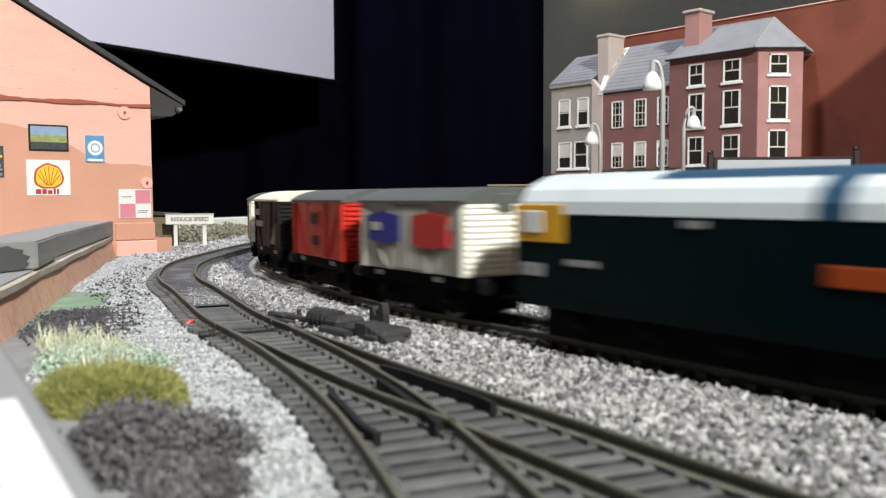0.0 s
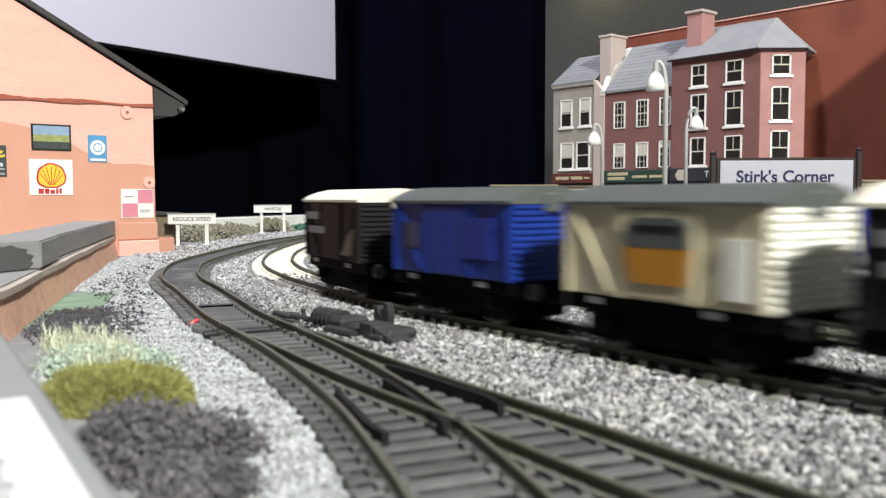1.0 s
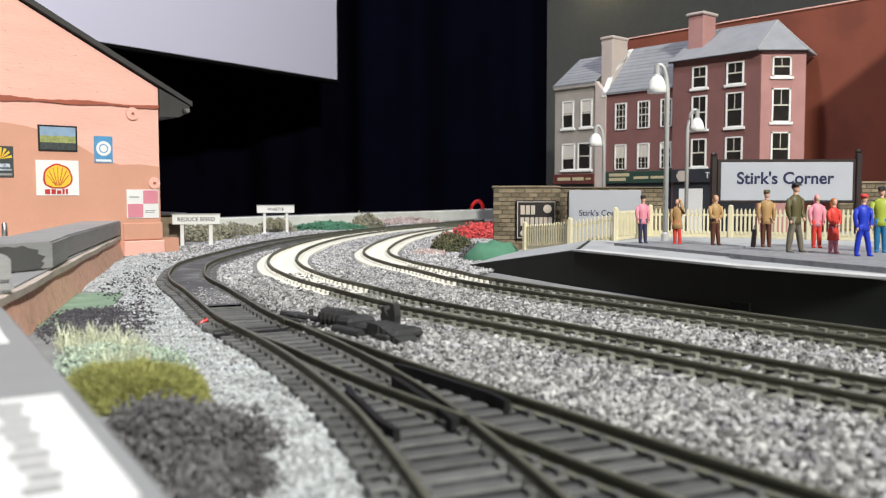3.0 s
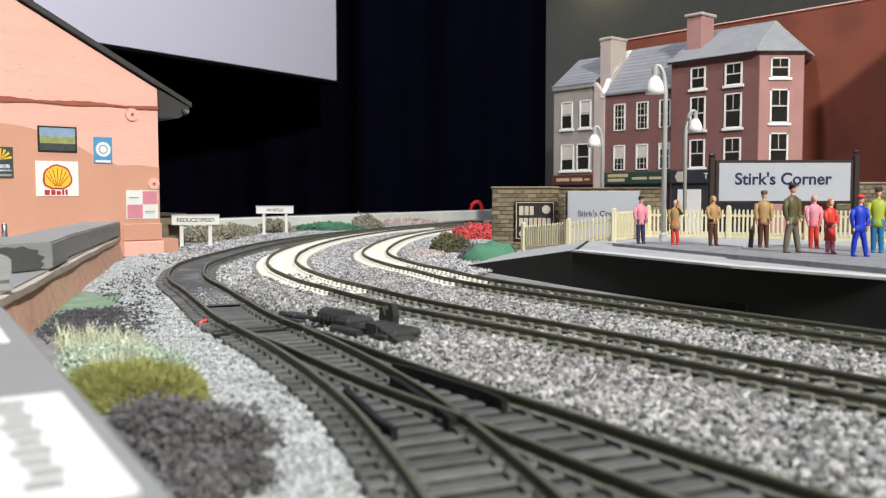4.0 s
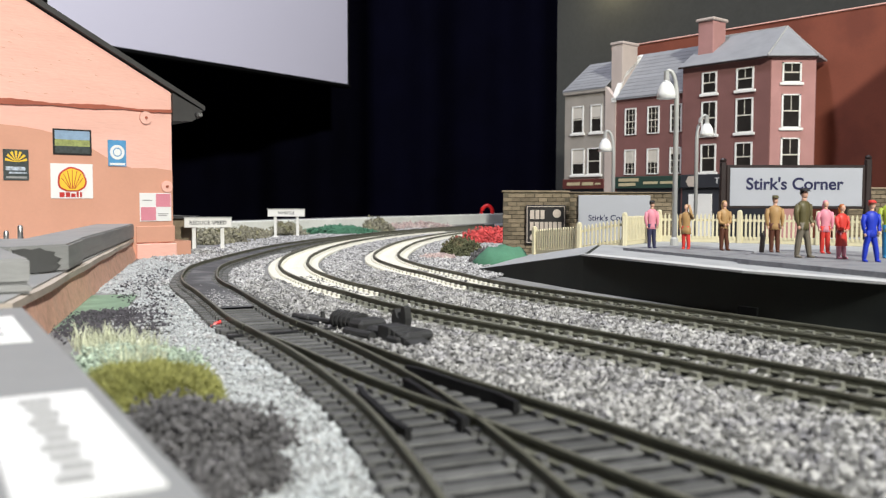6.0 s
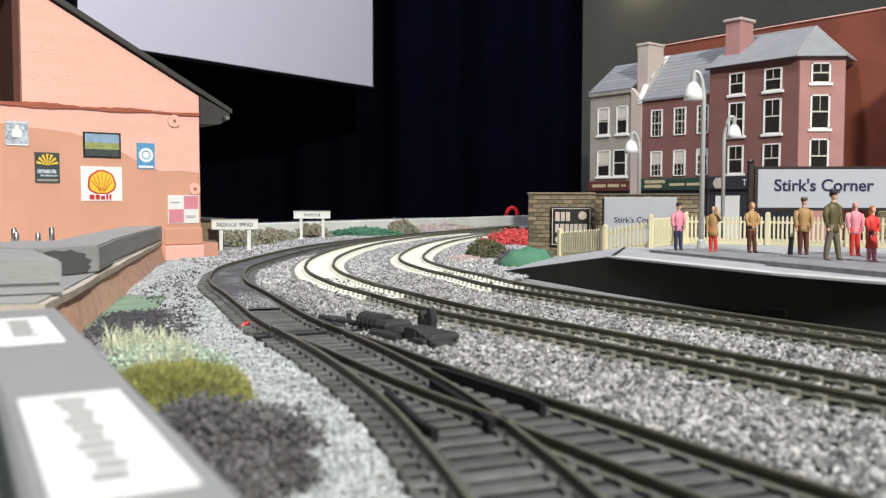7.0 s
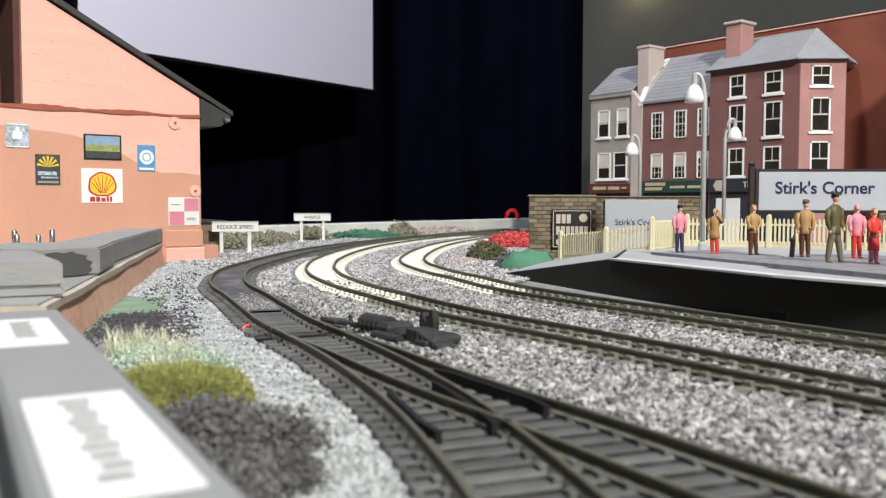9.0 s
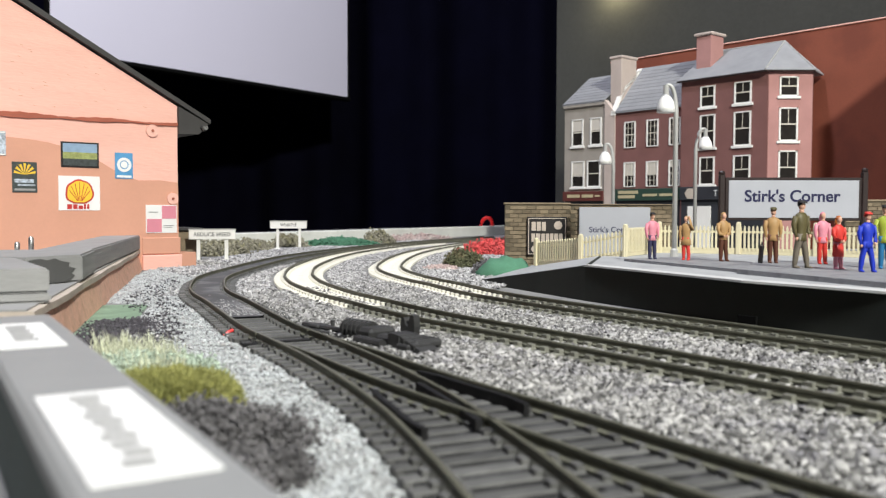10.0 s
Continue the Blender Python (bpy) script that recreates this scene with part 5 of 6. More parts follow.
    geo.ball(lean * 0.2 * s, 0.25 * s, 22.5 * s, 1.25 * s, 1.4 * s, 1.25 * s, 10, 7)
    if cap in ("capblack", "fig_olive", "fig_red"):
        loft([(lean * 0.2, -0.5, 22.9, 1.45, 2.0), (lean * 0.2, -0.4, 23.15, 1.4, 1.9), (lean * 0.2, 0, 23.7, 1.3, 1.4), (lean * 0.2, 0, 24.0, 0.8, 0.9)], 12)
    elif pose_kind in ("clasp", "coat") or cap == "fig_pink":
        geo.ball(lean * 0.2 * s, 0.75 * s, 21.0 * s, 1.45 * s, 1.0 * s, 2.2 * s)
    return solid("figurine", geo, [M[body], M[legs], M[head], M[cap]], label, "figurine", "platform figurines", m=mm(x, y, z, 0, 0, turn), smooth=True)


figurine(103, 450, 17.4, 24.6, 10, "fig_navy", "fig_pink", "skin", "capblack", "stand", "painted toy figure in pink top and navy trousers")
figurine(118, 440, 17.4, 23, -30, "fig_red", "fig_tan", "skin", "fig_tan", "wave", "painted toy figure in tan coat with a raised arm")
figurine(134, 430, 17.4, 25, 15, "fig_brown", "fig_tan", "skin", "fig_tan", "clasp", "painted toy figure in tan top and dark brown trousers")
figurine(150, 406, 18, 26.5, -10, "fig_brown", "fig_tan", "skin", "fig_olive", "stand", "painted toy figure in tan jacket and brown trousers with a bag")
figurine(148, 368, 18, 29.3, 25, "fig_grey", "fig_olive", "skin", "capblack", "stride", "tall painted toy figure in olive coat striding")
figurine(170, 398, 18, 24.6, 0, "fig_red", "fig_pink", "skin", "fig_pink", "stand", "painted toy figure in pink top and red trousers")
figurine(161, 361, 18, 23, 20, "fig_pink", "fig_red", "skin", "hair", "coat", "painted toy figure in red skirt with ginger hair")
figurine(165, 344, 18, 24.4, 5, "fig_blue", "fig_blue", "skin", "fig_red", "stride", "painted toy figure in blue uniform with a red cap")
figurine(183, 366, 18, 27.5, -20, "fig_teal", "fig_lime", "skin", "capblack", "stand", "painted toy figure in lime top and teal trousers")
solid("figure_bag", Geo().box(-0.6, -1.6, 0, 0.6, 1.6, 8.5, 0.4).tube([(0, -0.8, 8.4), (0, 0, 10), (0, 0.8, 8.4)], 0.25, 5), M["capblack"], "slim black bag standing beside a toy figure", "bag", m=mm(143.5, 404, 18, 0, 4, 10))


# ---- low-relief shops ----
FM = mm(291, 800, -1.6, 0, 0, -49.46)


def sash_window(parent, x0, x1, z0, z1, y=0.0, sill=True, blind=0.0, bars=(1, 1), panes=True):
    w = part("window", Geo().box(x0, y - 0.9, z0, x0 + 1.6, y + 0.6, z1).box(x1 - 1.6, y - 0.9, z0, x1, y + 0.6, z1).box(x0, y - 0.9, z1 - 1.2, x1, y + 0.6, z1)
             .box(x0, y - 0.9, z0, x1, y + 0.6, z0 + 1.0), M["white_trim"], parent, "white sash window")
    part("pane", Geo().box(x0 + 1.5, y - 0.15, z0 + 0.9, x1 - 1.5, y + 0.1, z1 - 1.1), M["glass"], w, "dark glazing")
    zm = (z0 + z1) / 2
    b = Geo().box(x0 + 1.5, y - 0.55, zm - 0.6, x1 - 1.5, y - 0.1, zm + 0.6)
    for i in range(bars[0]):
        xm = x0 + (x1 - x0) * (i + 1) / (bars[0] + 1)
        b.box(xm - 0.3, y - 0.45, zm if bars[1] < 2 else z0 + 1, xm + 0.3, y - 0.1, z1 - 1)
    if bars[1] > 1:
        for zz in (z0 + (z1 - z0) * 0.25, z0 + (z1 - z0) * 0.75):
            b.box(x0 + 1.5, y - 0.45, zz - 0.25, x1 - 1.5, y - 0.1, zz + 0.25)
    part("glazing_bar", b, M["sash"], w)
    if blind:
        part("blind", Geo().box(x0 + 1.5, y - 0.3, z1 - 1.2 - (z1 - z0) * blind, x1 - 1.5, y - 0.12, z1 - 1.2), M["blind"], w, "drawn pale blind")
    if sill:
        part("sill", Geo().box(x0 - 2, y - 1.8, z0 - 2.6, x1 + 2, y + 0.2, z0, 0.3), M["white_trim"], w)
    return w


def roof_slates(parent, x0, x1, y0, z0, y1, z1, mat, rows=9):
    """Courses of slates laid one over the other up a slope."""
    for r in range(rows):
        a, b = r / rows, (r + 1.25) / rows
        b = min(b, 1.02)
        p = Geo()
        ya, za, yb, zb = y0 + (y1 - y0) * a, z0 + (z1 - z0) * a, y0 + (y1 - y0) * b, z0 + (z1 - z0) * b
        p.add([(x0, ya, za + 0.7), (x1, ya, za + 0.7), (x1, yb, zb + 0.15), (x0, yb, zb + 0.15), (x0, ya, za - 0.3), (x1, ya, za - 0.3), (x1, yb, zb - 0.8), (x0, yb, zb - 0.8)],
              [(0, 1, 2, 3), (4, 7, 6, 5), (0, 4, 5, 1), (3, 2, 6, 7), (0, 3, 7, 4), (1, 5, 6, 2)])
        part("slate_course", p, mat, parent)


# buff stone shop
s1 = thing("shop_building", FM, "buff stone two-storey shop with slate roof and maroon fascia", "building", "row of shops")
part("front_wall", Geo().box(-252, 0, 0, -193, 4, 165), M["brick_grey"], s1)
part("side_wall", Geo().box(-252, 4, 0, -249, 60, 165), M["brick_grey"], s1)
rf = part("roof", Geo().ext([(-254, 164), (-193, 164), (-193, 166), (-254, 166)], -2, 6), M["roof"], s1, "grey slate roof")
roof_slates(rf, -254, -193, -2, 165.5, 44, 200, M["roof"])
part("gable", Geo().add([(-252, 0, 165), (-252, 44, 165), (-252, 44, 199), (-249, 0, 165), (-249, 44, 165), (-249, 44, 199)], [(0, 1, 2), (5, 4, 3), (0, 3, 4, 1), (1, 4, 5, 2), (2, 5, 3, 0)]), M["brick_grey"], s1)
for x0, x1 in ((-241, -224), (-214, -198)):
    sash_window(s1, x0, x1, 118, 148, blind=0.42, bars=(0, 1))
for x0, x1 in ((-241, -222), (-218, -199)):
    sash_window(s1, x0, x1, 72, 101, blind=0.55 if x0 < -230 else 0.0, bars=(0, 1))
fa = part("fascia", Geo().box(-252, -3, 56, -193, 0.5, 67, 0.4), M["shop_red"], s1, "maroon shop fascia")
part("lettering_bar", Geo().box(-245, -3.3, 60, -226, -2.9, 63.4).box(-223, -3.3, 60, -207, -2.9, 63.4).box(-204, -3.3, 60.6, -197, -2.9, 62.6), M["gold"], fa, "gilt lettering, as bars")
part("shop_front", Geo().box(-250, -0.8, 0, -195, 0.4, 56), M["shop_black"], s1)
part("cornice", Geo().box(-253, -2, 161, -193, 1, 165, 0.4), M["brick_grey"], s1)
ch = part("chimney", Geo().box(-193, 8, 150, -178, 34, 211, 0.5), M["brick_pale"], s1, "tall pale chimney stack")
part("chimney_cap", Geo().box(-194.3, 7, 210.5, -176.7, 35, 213.5, 0.6), M["brick_pale"], ch)
# white party-wall upstand
part("party_wall", Geo().add([(-193, -1.5, 0), (-179, -1.5, 0), (-179, -1.5, 151), (-193, -1.5, 166), (-193, 5, 0), (-179, 5, 0), (-179, 5, 151), (-193, 5, 166)],
                             [(0, 1, 2, 3), (7, 6, 5, 4), (0, 4, 5, 1), (1, 5, 6, 2), (2, 6, 7, 3), (3, 7, 4, 0)]), M["brick_pale"], s1, "pale party wall")
part("parapet", Geo().ext([(-183, 150), (-178, 150), (-178, 153), (-183, 153)], -2, 0).add(
    [(-184, -2, 152), (-178, -2, 152), (-178, 14, 180), (-184, 14, 180), (-184, 44, 203), (-178, 44, 203), (-184, 44, 199), (-178, 44, 199), (-184, 14, 176), (-178, 14, 176), (-184, -2, 148), (-178, -2, 148)],
    [(0, 1, 2, 3), (3, 2, 5, 4), (1, 11, 9, 2), (2, 9, 7, 5), (0, 3, 8, 10), (3, 4, 6, 8), (0, 10, 11, 1)]), M["white_trim"], s1, "white coped parapet between the roofs")

# red brick estate agent's
s2 = thing("shop_building", FM, "red brick shop with slate roof and green fascia", "building", "row of shops")
part("front_wall", Geo().box(-179, 0, 0, -94, 4, 151), M["brick_red"], s2)
rf = part("roof", Geo().ext([(-178, 150), (-94, 150), (-94, 151.6), (-178, 151.6)], -2, 6), M["roof"], s2, "grey slate roof")
roof_slates(rf, -178, -88, -2, 151.5, 44, 202, M["roof"], 12)
for x0, x1 in ((-167, -152), (-138, -123), (-110, -96)):
    sash_window(s2, x0, x1, 112, 140, blind=0, bars=(2, 3), sill=False)
    sash_window(s2, x0, x1, 70.5, 97, blind=0.5 if x0 < -120 else 0.2, bars=(2, 3), sill=False)
fa = part("fascia", Geo().box(-178, -3, 56, -95, 0.5, 68.5, 0.4), M["shop_green"], s2, "dark green shop fascia")
part("lettering_bar", Geo().box(-172, -3.3, 63.3, -146, -2.9, 66.6).box(-172, -3.3, 58.6, -150, -2.9, 61.8).box(-140, -3.3, 60.4, -122, -2.9, 63).box(-119, -3.3, 60.4, -101, -2.9, 63), M["gold"], fa, "gilt lettering, as bars")
part("shop_front", Geo().box(-176, -0.8, 0, -96, 0.4, 56), M["shop_black"], s2)

# tall corner public house
s3 = thing("public_house", FM, "tall red brick corner public house with hipped slate roof", "building", "row of shops")
part("front_wall", Geo().box(-94, -3, 0, -1, 3, 174), M["brick_red"], s3)
part("side_wall", Geo().box(-94, 3, 0, -91, 52, 176), M["brick_red"], s3)
# the bay catches more light than the front, painted here as pink
bay = part("corner_bay", Geo().box(0, 0, 0, 43, 3, 174), M["brick_pink_lit"], s3, "brick corner face, its brighter light painted as pink", m=mm(-2.5, -3, 0, 0, 0, 49.46))
part("flank_wall", Geo().box(0, 0, 0, 60, 3, 174), M["brick_red"], s3, m=mm(25.5, 29.6, 0, 0, 0, 128))
for x0, x1, zz in ((-72, -55.5, 145), (-35, -17, 146)):
    sash_window(s3, x0, x1, 146.5, 167, y=-3, bars=(1, 1))
for x0, x1 in ((-72, -55), (-35, -17)):
    sash_window(s3, x0, x1, 107, 139, y=-3, bars=(1, 1))
    sash_window(s3, x0, x1, 71, 98, y=-3, bars=(1, 1))
for z0, z1 in ((151, 169), (110, 140.5), (70, 101)):
    sash_window(bay, 12, 29.5, z0, z1, bars=(1, 1))
apex = (-12, 46, 209)
ev = [(-97, -6, 173.5), (-1.5, -7, 173.5), (28, 28, 173.5), (20, 60, 173.5), (-97, 60, 173.5)]
rf = part("roof", Geo().add([*ev, apex, (-96, 46, 209), (-97, -6, 175), (-1.5, -7, 175), (28, 28, 175), (20, 60, 175), (-97, 60, 175)],
                            [(7, 8, 5, 6), (8, 9, 5), (9, 10, 5), (10, 11, 6, 5), (11, 7, 6), (0, 1, 8, 7), (1, 2, 9, 8), (2, 3, 10, 9), (4, 3, 2, 1, 0)]), M["roof"], s3, "grey hipped slate roof")
part("hip_ridge", Geo().tube([(-1.5, -7, 175.3), apex], 0.7, 6).tube([(28, 28, 175.3), apex], 0.6, 6).tube([apex, (-96, 46, 209.4)], 0.7, 6), M["silver"], rf, "pale hip and ridge strips")
part("eave_board", Geo().tube([(-97, -6.3, 173.6), (-1.5, -7.3, 173.6), (28, 27.8, 173.6)], 0.9, 6), M["frame_brown"], rf, "dark eaves line")
ch = part("chimney", Geo().box(-89, 14, 170, -72, 36, 220, 0.5), M["brick_pink_lit"], s3, "tall pink brick chimney")
part("chimney_cap", Geo().box(-91, 12, 220, -70, 38, 223, 0.8), M["brick_pale"], ch)
fa = part("fascia", Geo().box(-93, -6, 56, -2, -2.5, 69, 0.4), M["shop_black"], s3, "charcoal pub fascia")
part("lettering", Geo().text("The CROWN", 5.6, -54, -6.1, 60, "LEFT", 0.1), M["label"], fa, "pale lettering")
hexa = [(-80 + 6.5 * math.cos(a), 62.3 + 6.0 * math.sin(a)) for a in np.linspace(0, math.tau, 7)[:6]]
part("hexagon_badge", Geo().ext(hexa, -6.4, -5.9), M["plankedge"], fa, "pale hexagonal badge")
part("shop_front", Geo().box(-92, -3.8, 0, -3, -2.8, 56), M["shop_black"], s3)
part("white_door", Geo().box(-84, -4.8, 0, -58, -3.6, 50), M["white_trim"], s3, "white shop door panel")

# warehouse wall and scenic backboard
wh = thing("brick_warehouse", FM, "plain red brick warehouse wall behind the shops", "building")
part("warehouse_wall", Geo().ext([(-236, 0), (420, 0), (420, 218), (-236, 218)], 62, 74), M["warehouse"], wh)
part("coping", Geo().box(-237, 61, 218, 420, 75, 219.5, 0.4), M["salmon"], wh)
# out of view, added to cast shade on the warehouse and corner bay
end = thing("unseen_shade_gable", FM, "unseen gabled block added to shade the warehouse and public house", "building", "row of shops")
part("gable_wall", Geo().ext([(118, 0), (300, 0), (300, 184), (210, 246), (118, 184)], 4, 60), M["warehouse"], end)
part("roof", Geo().ext([(115, 183), (118, 184), (210, 246), (300, 184), (303, 183), (210, 249.5)], 1, 60.5), M["roof"], end, "grey slate gable roof")
solid("backboard", Geo().box(-440, 190, 0, 1500, 200, 1500), M["panel"], "dull grey scenic backboard behind the shops", "backboard", kind="structure", m=FM)


# ---- goods train ----
def wheelset(parent, x, r=6.2):
    w = part("wheelset", Geo().tube([(x, -9.5, r), (x, 9.5, r)], 0.9, 8), M["chassis"], parent)
    for y in (-8.8, 8.8):
        e = 1.2 if y > 0 else -1.2
        part("tyre", Geo().tube([(x, y - 1.2, r), (x, y + 1.2, r)], r, 20), M["tyre"], w, "bright metal tyre")
        part("wheel_disc", Geo().tube([(x, y + e * 0.9, r), (x, y + e * 1.15, r)], r * 0.84, 20), M["chassis"], w)
    return w


def van(label, side, end, roof_mat, planks=True):
    """A four-wheeled van; x forward, z up from the rail head."""
    v = thing("goods_van", mm(0, 0, 0), label, "railway van", "goods vans")
    L, W, Z0, Z1 = 30, 14.8, 13.6, 36.4
    part("body", Geo().box(-L, -W, Z0, L, W, Z1, 0.3), side, v)
    prof = [(-(W + 1.2), Z1 - 0.6)] + [((W + 1.2) * math.sin(t) / math.sin(0.95), Z1 + 0.3 + 4.2 * (math.cos(t) - math.cos(0.95)) / (1 - math.cos(0.95))) for t in np.linspace(-0.95, 0.95, 15)] + [(W + 1.2, Z1 - 0.6)]
    geo = Geo()
    n = len(prof)
    geo.add([(x, y, z) for x in (-L - 1.3, L + 1.3) for y, z in prof], [tuple(range(n)), tuple(range(2 * n - 1, n - 1, -1))] + [(i, i + n, (i + 1) % n + n, (i + 1) % n) for i in range(n)])
    part("roof", geo, roof_mat, v)
    tymp = [(W * math.sin(t) / math.sin(0.95), Z1 + 3.7 * (math.cos(t) - math.cos(0.95)) / (1 - math.cos(0.95))) for t in np.linspace(-0.95, 0.95, 11)]
    k = len(tymp)
    for e in (-1, 1):
        x0, x1 = (L, L + 0.4) if e > 0 else (-L - 0.4, -L)
        part("end_panel", Geo().add([(x, y, z) for x in (x0, x1) for y, z in [(-W, Z0)] + tymp + [(W, Z0)]], [tuple(range(k + 2)), tuple(range(2 * k + 3, k + 1, -1))]), end, v)
        pl_ = Geo().box(x0 + 0.35 * e, -W + 0.3, 0, x1 + 0.75 * e, W - 0.3, 1.25, 0.25).mesh("plank", end)
        for i in range(15 if planks else 0):
            z = Z0 + 0.4 + i * 1.85
            if z < Z1 - 0.6:
                part("plank", None, None, v, m=mm(0, 0, z), data=pl_)
        part("end_vent", Geo().box(x0, -3, Z1 - 3.2, x1 + 1.8 * e, 3, Z1 + 2.6, 0.5), roof_mat if end is not M["van_white"] else M["roof_grey"], v, "hooded end vent")
        for y in (-9, 9):
            b = part("buffer", Geo().tube([(e * (L + 0.3), y, 10.8), (e * (L + 3.4), y, 10.8)], 1.1, 10), M["chassis"], v)
            part("buffer_head", Geo().tube([(e * (L + 3.4), y, 10.8), (e * (L + 4.6), y, 10.8)], [2.6, 2.3], 14), M["tyre"], b)
        part("coupling", Geo().box(e * (L + 0.2), -3, 6.6, e * (L + 7.2), 3, 7.6, 0.3), M["chassis"], v)
    for y in (-1, 1):
        d = part("door", Geo().box(-9, y * (W + 0.1), Z0 + 0.6, 9, y * (W + 0.7), Z1 - 1.4, 0.3), side, v)
        part("door_rail", Geo().box(-0.3, y * (W + 0.6), Z0 + 1, 0.3, y * (W + 0.95), Z1 - 1.8), side, d)
        for x in (-29.2, -11, 11, 29.2):
            part("side_frame", Geo().box(x - 0.8, y * W, Z0, x + 0.8, y * (W + 0.8), Z1 - 0.4), side, v)
        for e in (-1, 1):
            part("diagonal_brace", Geo().tube([(e * 14, y * (W + 0.2), Z0 + 1), (e * 27, y * (W + 0.2), Z1 - 2)], 0.7, 6), side, v)
        part("sole_bar", Geo().box(-L, y * 12.8, 9.6, L, y * 14.0, 13.6, 0.2), M["chassis"], v)
        for x in (-18, 18):
            ag = part("axle_guard", Geo().ext([(x - 5, 9.6), (x - 2, 5), (x + 2, 5), (x + 5, 9.6)], y * 11.4, y * 12.6), M["chassis"], v)
            part("axle_box", Geo().box(x - 1.8, y * 12.2, 4.8, x + 1.8, y * 14, 8.4, 0.3), M["chassis"], ag)
            part("spring", Geo().tube([(x - 5.5, y * 13.2, 9.4), (x, y * 13.2, 8.4), (x + 5.5, y * 13.2, 9.4)], 0.7, 6), M["chassis"], ag)
            part("step_plate", Geo().box(x - 4, y * 14.0, 11.2, x - 0.5, y * 14.3, 12.8), M["label"], ag, "small pale lettering plate")
    # brake gear and the dark shade below the floor, made one solid block
    part("underframe", Geo().box(-27, -10.6, 2.0, 27, 10.6, 13.6, 0.6), M["chassis"], v, "black underframe block, filling the shaded space below the floor")
    for x in (-18, 18):
        wheelset(v, x)
    return v


def panel_shape(v, name, mat, poly, lift=0.95):
    """A flat emblem on both sides of a van."""
    poly = [(x * 0.79 + 1.0, 13.6 + (z - 13.6) * 0.93) for x, z in poly]
    for y in (-1, 1):
        geo = Geo()
        geo.ext(poly, y * 14.8, y * (14.8 + lift))
        part(name, geo, mat, v)


def rect(x0, z0, x1, z1):
    return [(x0, z0), (x1, z0), (x1, z1), (x0, z1)]


vans = []
v = van("warm grey van with blue and red emblems, lit ends painted white", M["van_grey"], M["van_white"], M["roof_grey"])
panel_shape(v, "blue_emblem", M["emblem_blue"], [(-32, 24), (-20, 22.6), (-7, 24), (-7, 33), (-20, 34.4), (-32, 33)], 1.15)
panel_shape(v, "red_emblem", M["emblem_red"], [(3, 23), (15, 22), (28, 23), (28, 33), (15, 34.4), (3, 33)], 1.2)
panel_shape(v, "emblem_bar", M["van_grey"], rect(-30, 27.5, -22, 30.5), 1.35)
vans.append((v, -244.5))
v = van("bright red van with two dark plates and a grey roof", M["van_red"], M["van_red"], M["roof_grey"])
panel_shape(v, "dark_plate", M["emblem_red"], rect(-8, 27, 6, 34), 1.25)
panel_shape(v, "dark_plate_print", M["van_black"], rect(-7, 28, 5, 33), 1.4)
panel_shape(v, "dark_plate", M["van_black"], rect(-5, 19, 4, 23), 1.25)
vans.append((v, -321))
v = van("black van with a white roof and pale lettering bars", M["van_black"], M["van_black"], M["roof_cream"])
panel_shape(v, "lettering_bar", M["ink"], rect(-34, 30, -19, 33.2), 1.15)
panel_shape(v, "lettering_bar", M["ink"], rect(-32, 24, -10, 27), 1.15)
panel_shape(v, "grey_patch", M["fig_grey"], [(14, 16), (26, 16), (30, 27), (24, 24)], 1.0)
vans.append((v, -399))
v = van("cream van with an orange and slate emblem, lit ends painted white", M["van_cream"], M["van_white"], M["roof_grey"])
panel_shape(v, "slate_emblem", M["roof_grey"], [(-12, 27), (12, 27), (12, 32.5), (8, 34.5), (-8, 34.5), (-12, 32.5)], 1.25)
panel_shape(v, "orange_emblem", M["emblem_orange"], [(-10, 18), (10, 18), (13, 27), (-13, 27)], 1.2)
panel_shape(v, "slate_bar", M["van_black"], rect(-9, 31, 9, 32.6), 1.4)
panel_shape(v, "pale_panel", M["van_white"], rect(24, 16, 32, 30), 1.0)
vans.append((v, -478))
v = van("deep blue van with dull panels and a grey roof", M["van_blue"], M["van_blue"], M["roof_grey"])
panel_shape(v, "dull_panel", M["emblem_blue"], rect(10, 20, 27, 33), 1.0)
panel_shape(v, "pale_panel", M["fig_navy"], rect(-30, 22, -22, 31), 1.0)
vans.append((v, -561.5))
v = van("black tail van with a cream roof and pale lettering bars", M["van_black"], M["van_black"], M["roof_cream"])
panel_shape(v, "lettering_bar", M["ink"], rect(-34, 30, -19, 33.2), 1.15)
panel_shape(v, "lettering_bar", M["ink"], rect(-32, 24, -10, 27), 1.15)
panel_shape(v, "grey_patch", M["fig_grey"], [(14, 16), (26, 16), (30, 27), (24, 24)], 1.0)
vans.append((v, -645))

loco = thing("diesel_locomotive", mm(0, 0, 0), "dark green diesel locomotive, cantrail sheen painted pale, yellow end panel", "locomotive")
LB = 132
sec = [(-16.6, 9), (16.6, 9), (17, 12), (17, 33.5), (-17, 33.5), (-17, 12)]
part("body", Geo().add([(x, y, z) for x in (-LB, LB) for y, z in sec], [tuple(range(6)), tuple(range(11, 5, -1))] + [(i, i + 6, (i + 1) % 6 + 6, (i + 1) % 6) for i in range(6)]), M["loco_green"], loco)
can = [(17.1, 33.4), (16.7, 36.6), (15.0, 39.6), (11.6, 41.8), (-11.6, 41.8), (-15.0, 39.6), (-16.7, 36.6), (-17.1, 33.4)]


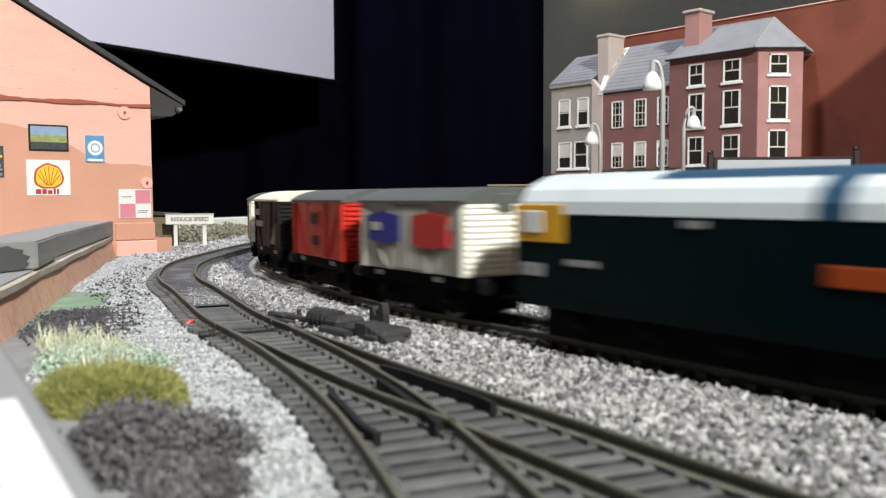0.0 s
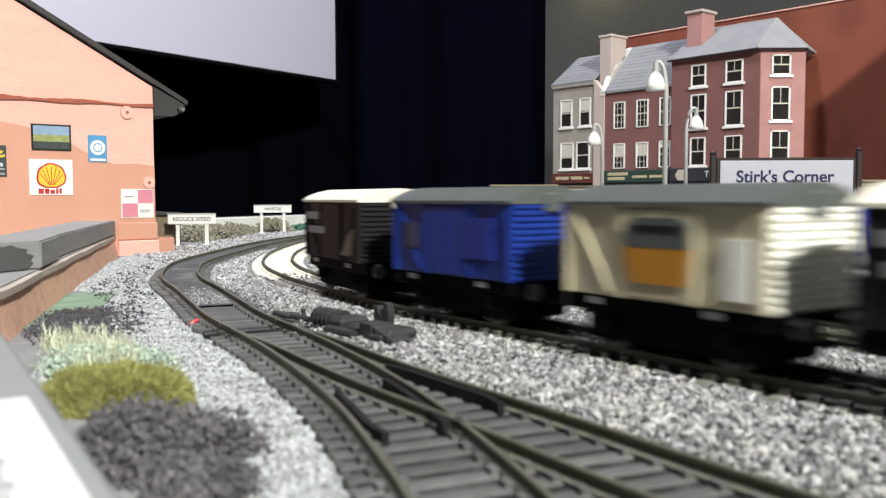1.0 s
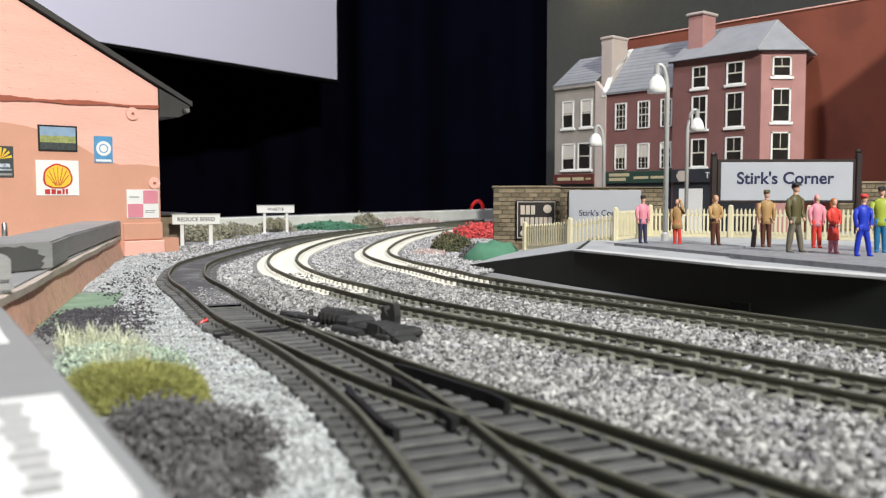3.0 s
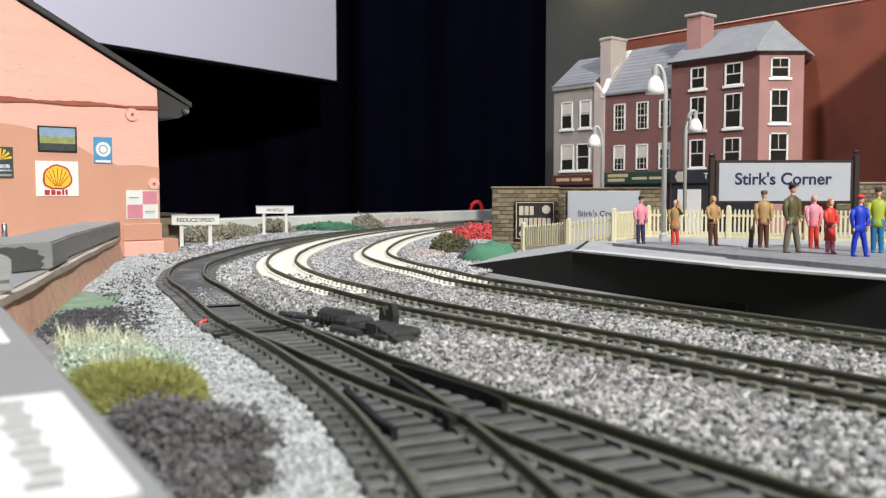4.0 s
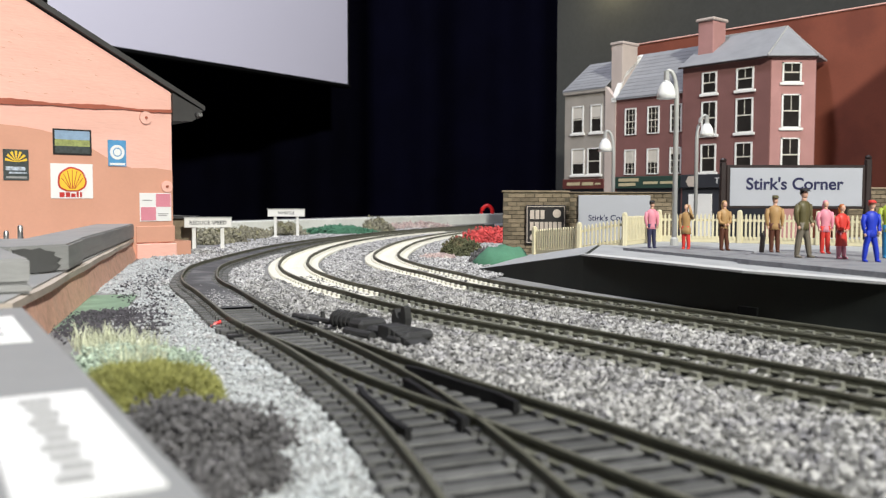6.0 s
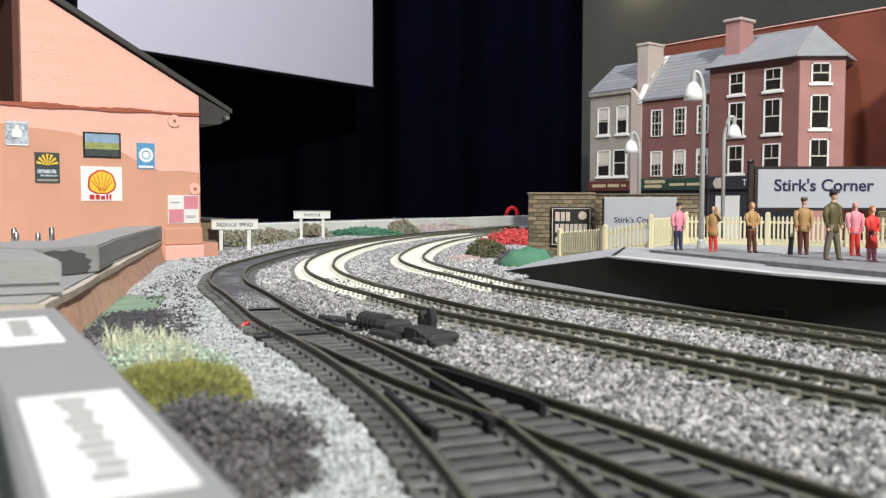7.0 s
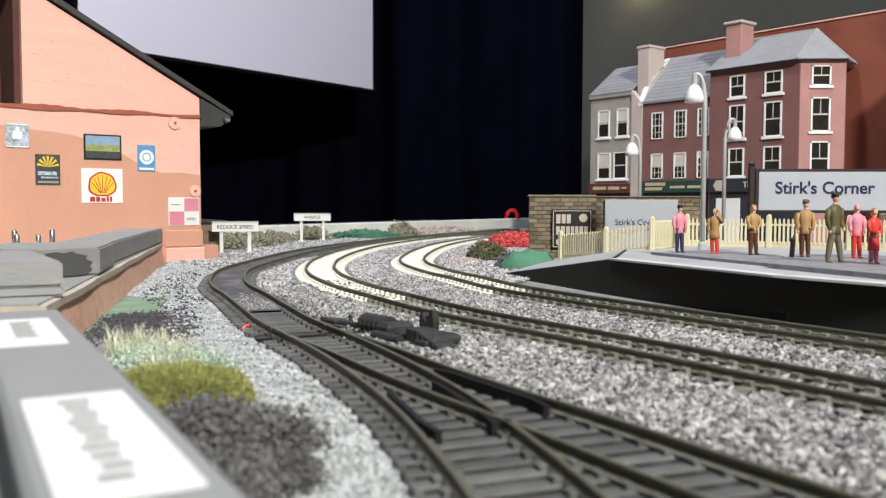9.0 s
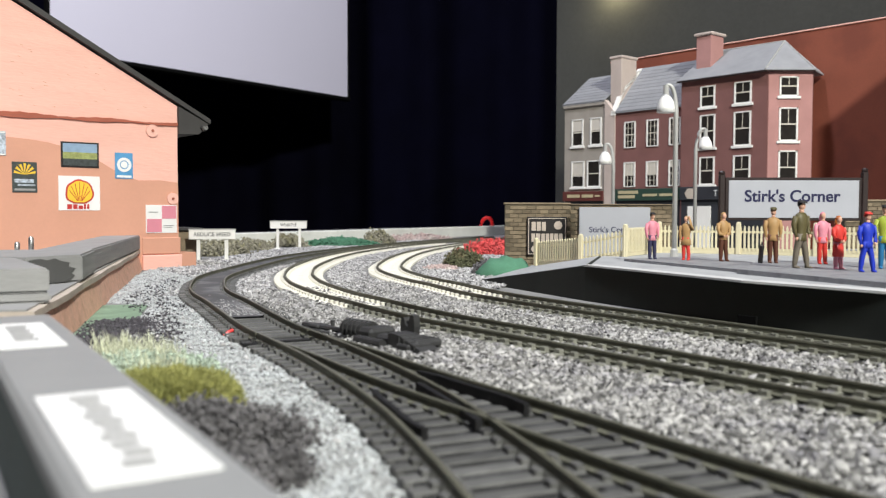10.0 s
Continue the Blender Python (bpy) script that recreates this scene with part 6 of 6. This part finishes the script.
def hood(x0, x1, pr, name, mat, label=""):
    n = len(pr)
    part(name, Geo().add([(x, y, z) for x in (x0, x1) for y, z in pr], [tuple(range(n)), tuple(range(2 * n - 1, n - 1, -1))] + [(i, i + n, (i + 1) % n + n, (i + 1) % n) for i in range(n)]), mat, loco, label)


# cantrail coloured pale for the spotlight's reflection along its curve
hood(-LB + 2, -LB + 88, can, "cantrail", M["loco_white"], "rounded cantrail panel, the spotlight's sheen painted pale")
hood(-LB + 88, -LB + 95, can, "grille_panel", M["loco_blue"], "blue grille panel in the cantrail")
hood(-LB + 95, LB - 2, can, "cantrail", M["loco_white"], "rounded cantrail panel, the spotlight's sheen painted pale")
top_ = [(12.2, 41.4), (8, 43.2), (3, 44.0), (-3, 44.0), (-8, 43.2), (-12.2, 41.4)]
hood(-LB + 44, LB - 20, top_, "roof", M["loco_blue"], "slate blue roof")
hood(-LB + 2, -LB + 44, top_, "cab_roof", M["loco_white"], "pale cab roof")
for e in (-1, 1):
    part("end_panel", Geo().box(e * LB, -15.5, 20, e * (LB + 1.0), 15.5, 34, 0.4), M["loco_yellow"], loco, "yellow warning panel")
    for y in (-1, 1):
        part("cab_side_panel", Geo().box(e * LB, y * 17, 26, e * (LB - 19), y * 17.4, 35.8, 0.2), M["loco_yellow"], loco, "yellow cab side wrap")
        part("cab_window", Geo().box(e * (LB - 3.5), y * 17.3, 28.4, e * (LB - 11), y * 17.7, 34.2, 0.2), M["label"], loco, "pale cab window")
        part("buffer", Geo().tube([(e * LB, y * 9, 10.8), (e * (LB + 5), y * 9, 10.8)], 1.6, 10), M["tyre"], loco)
        part("windscreen", Geo().box(e * LB, y * 2, 35, e * (LB + 0.4), y * 13, 41, 0.2), M["glass"], loco)
for y in (-1, 1):
    part("orange_stripe", Geo().box(-LB + 91, y * 17, 21, LB - 40, y * 17.35, 25, 0.1), M["orange"], loco, "orange bodyside stripe")
    part("number_plate_bar", Geo().box(-LB + 57, y * 17, 31, -LB + 63, y * 17.35, 32.6), M["concrete"], loco)
    part("handrail_bar", Geo().box(-LB + 20, y * 17, 20.4, -LB + 31, y * 17.35, 22), M["concrete"], loco)
    part("step_bar", Geo().box(-LB + 2, y * 17, 17, -LB + 11, y * 17.35, 20.4), M["concrete"], loco)
    part("fuel_tank", Geo().box(-46, y * 4, 1.4, 46, y * 15.5, 10, 1), M["chassis"], loco)
for c in (-86, 86):
    bg = part("bogie", Geo().box(c - 38, -14.5, 1.2, c + 38, 14.5, 9.6, 0.8), M["chassis"], loco)
    for x in (-24, 0, 24):
        part("wheel", Geo().tube([(c + x, -9.8, 7), (c + x, 9.8, 7)], 7, 18), M["chassis"], bg)
        for y in (-1, 1):
            part("axle_box", Geo().box(c + x - 3, y * 14.4, 4.5, c + x + 3, y * 16, 9, 0.4), M["chassis"], bg)


def motions():
    s_ref = arc(TRACK2, 36, 256) + 190.0
    times = [i * 0.1 for i in range(0, 25)] + [2.7, 3.0, 3.4, 3.8, 4.4, 5.0, 7.5, 10.0]

    def run(t):
        """Millimetres travelled: steady past the camera, then braking out of sight."""
        if t <= 2.2:
            return 336.0 * t
        u = min(t, 4.4) - 2.2
        return 336.0 * (2.2 + u - u * u / 4.4)

    for ob, centre, base in [(v, c, 18.0) for v, c in vans] + [(loco, -187.5 + LB, 86.0)]:
        rows = []
        for t in times:
            c = s_ref + centre + run(t)
            x0, y0, _ = along(TRACK2, c - base)
            x1, y1, _ = along(TRACK2, c + base)
            rows.append((t, mm((x0 + x1) / 2, (y0 + y1) / 2, RH, 0, 0, math.degrees(math.atan2(y1 - y0, x1 - x0)))))
        walk(ob, rows)


motions()
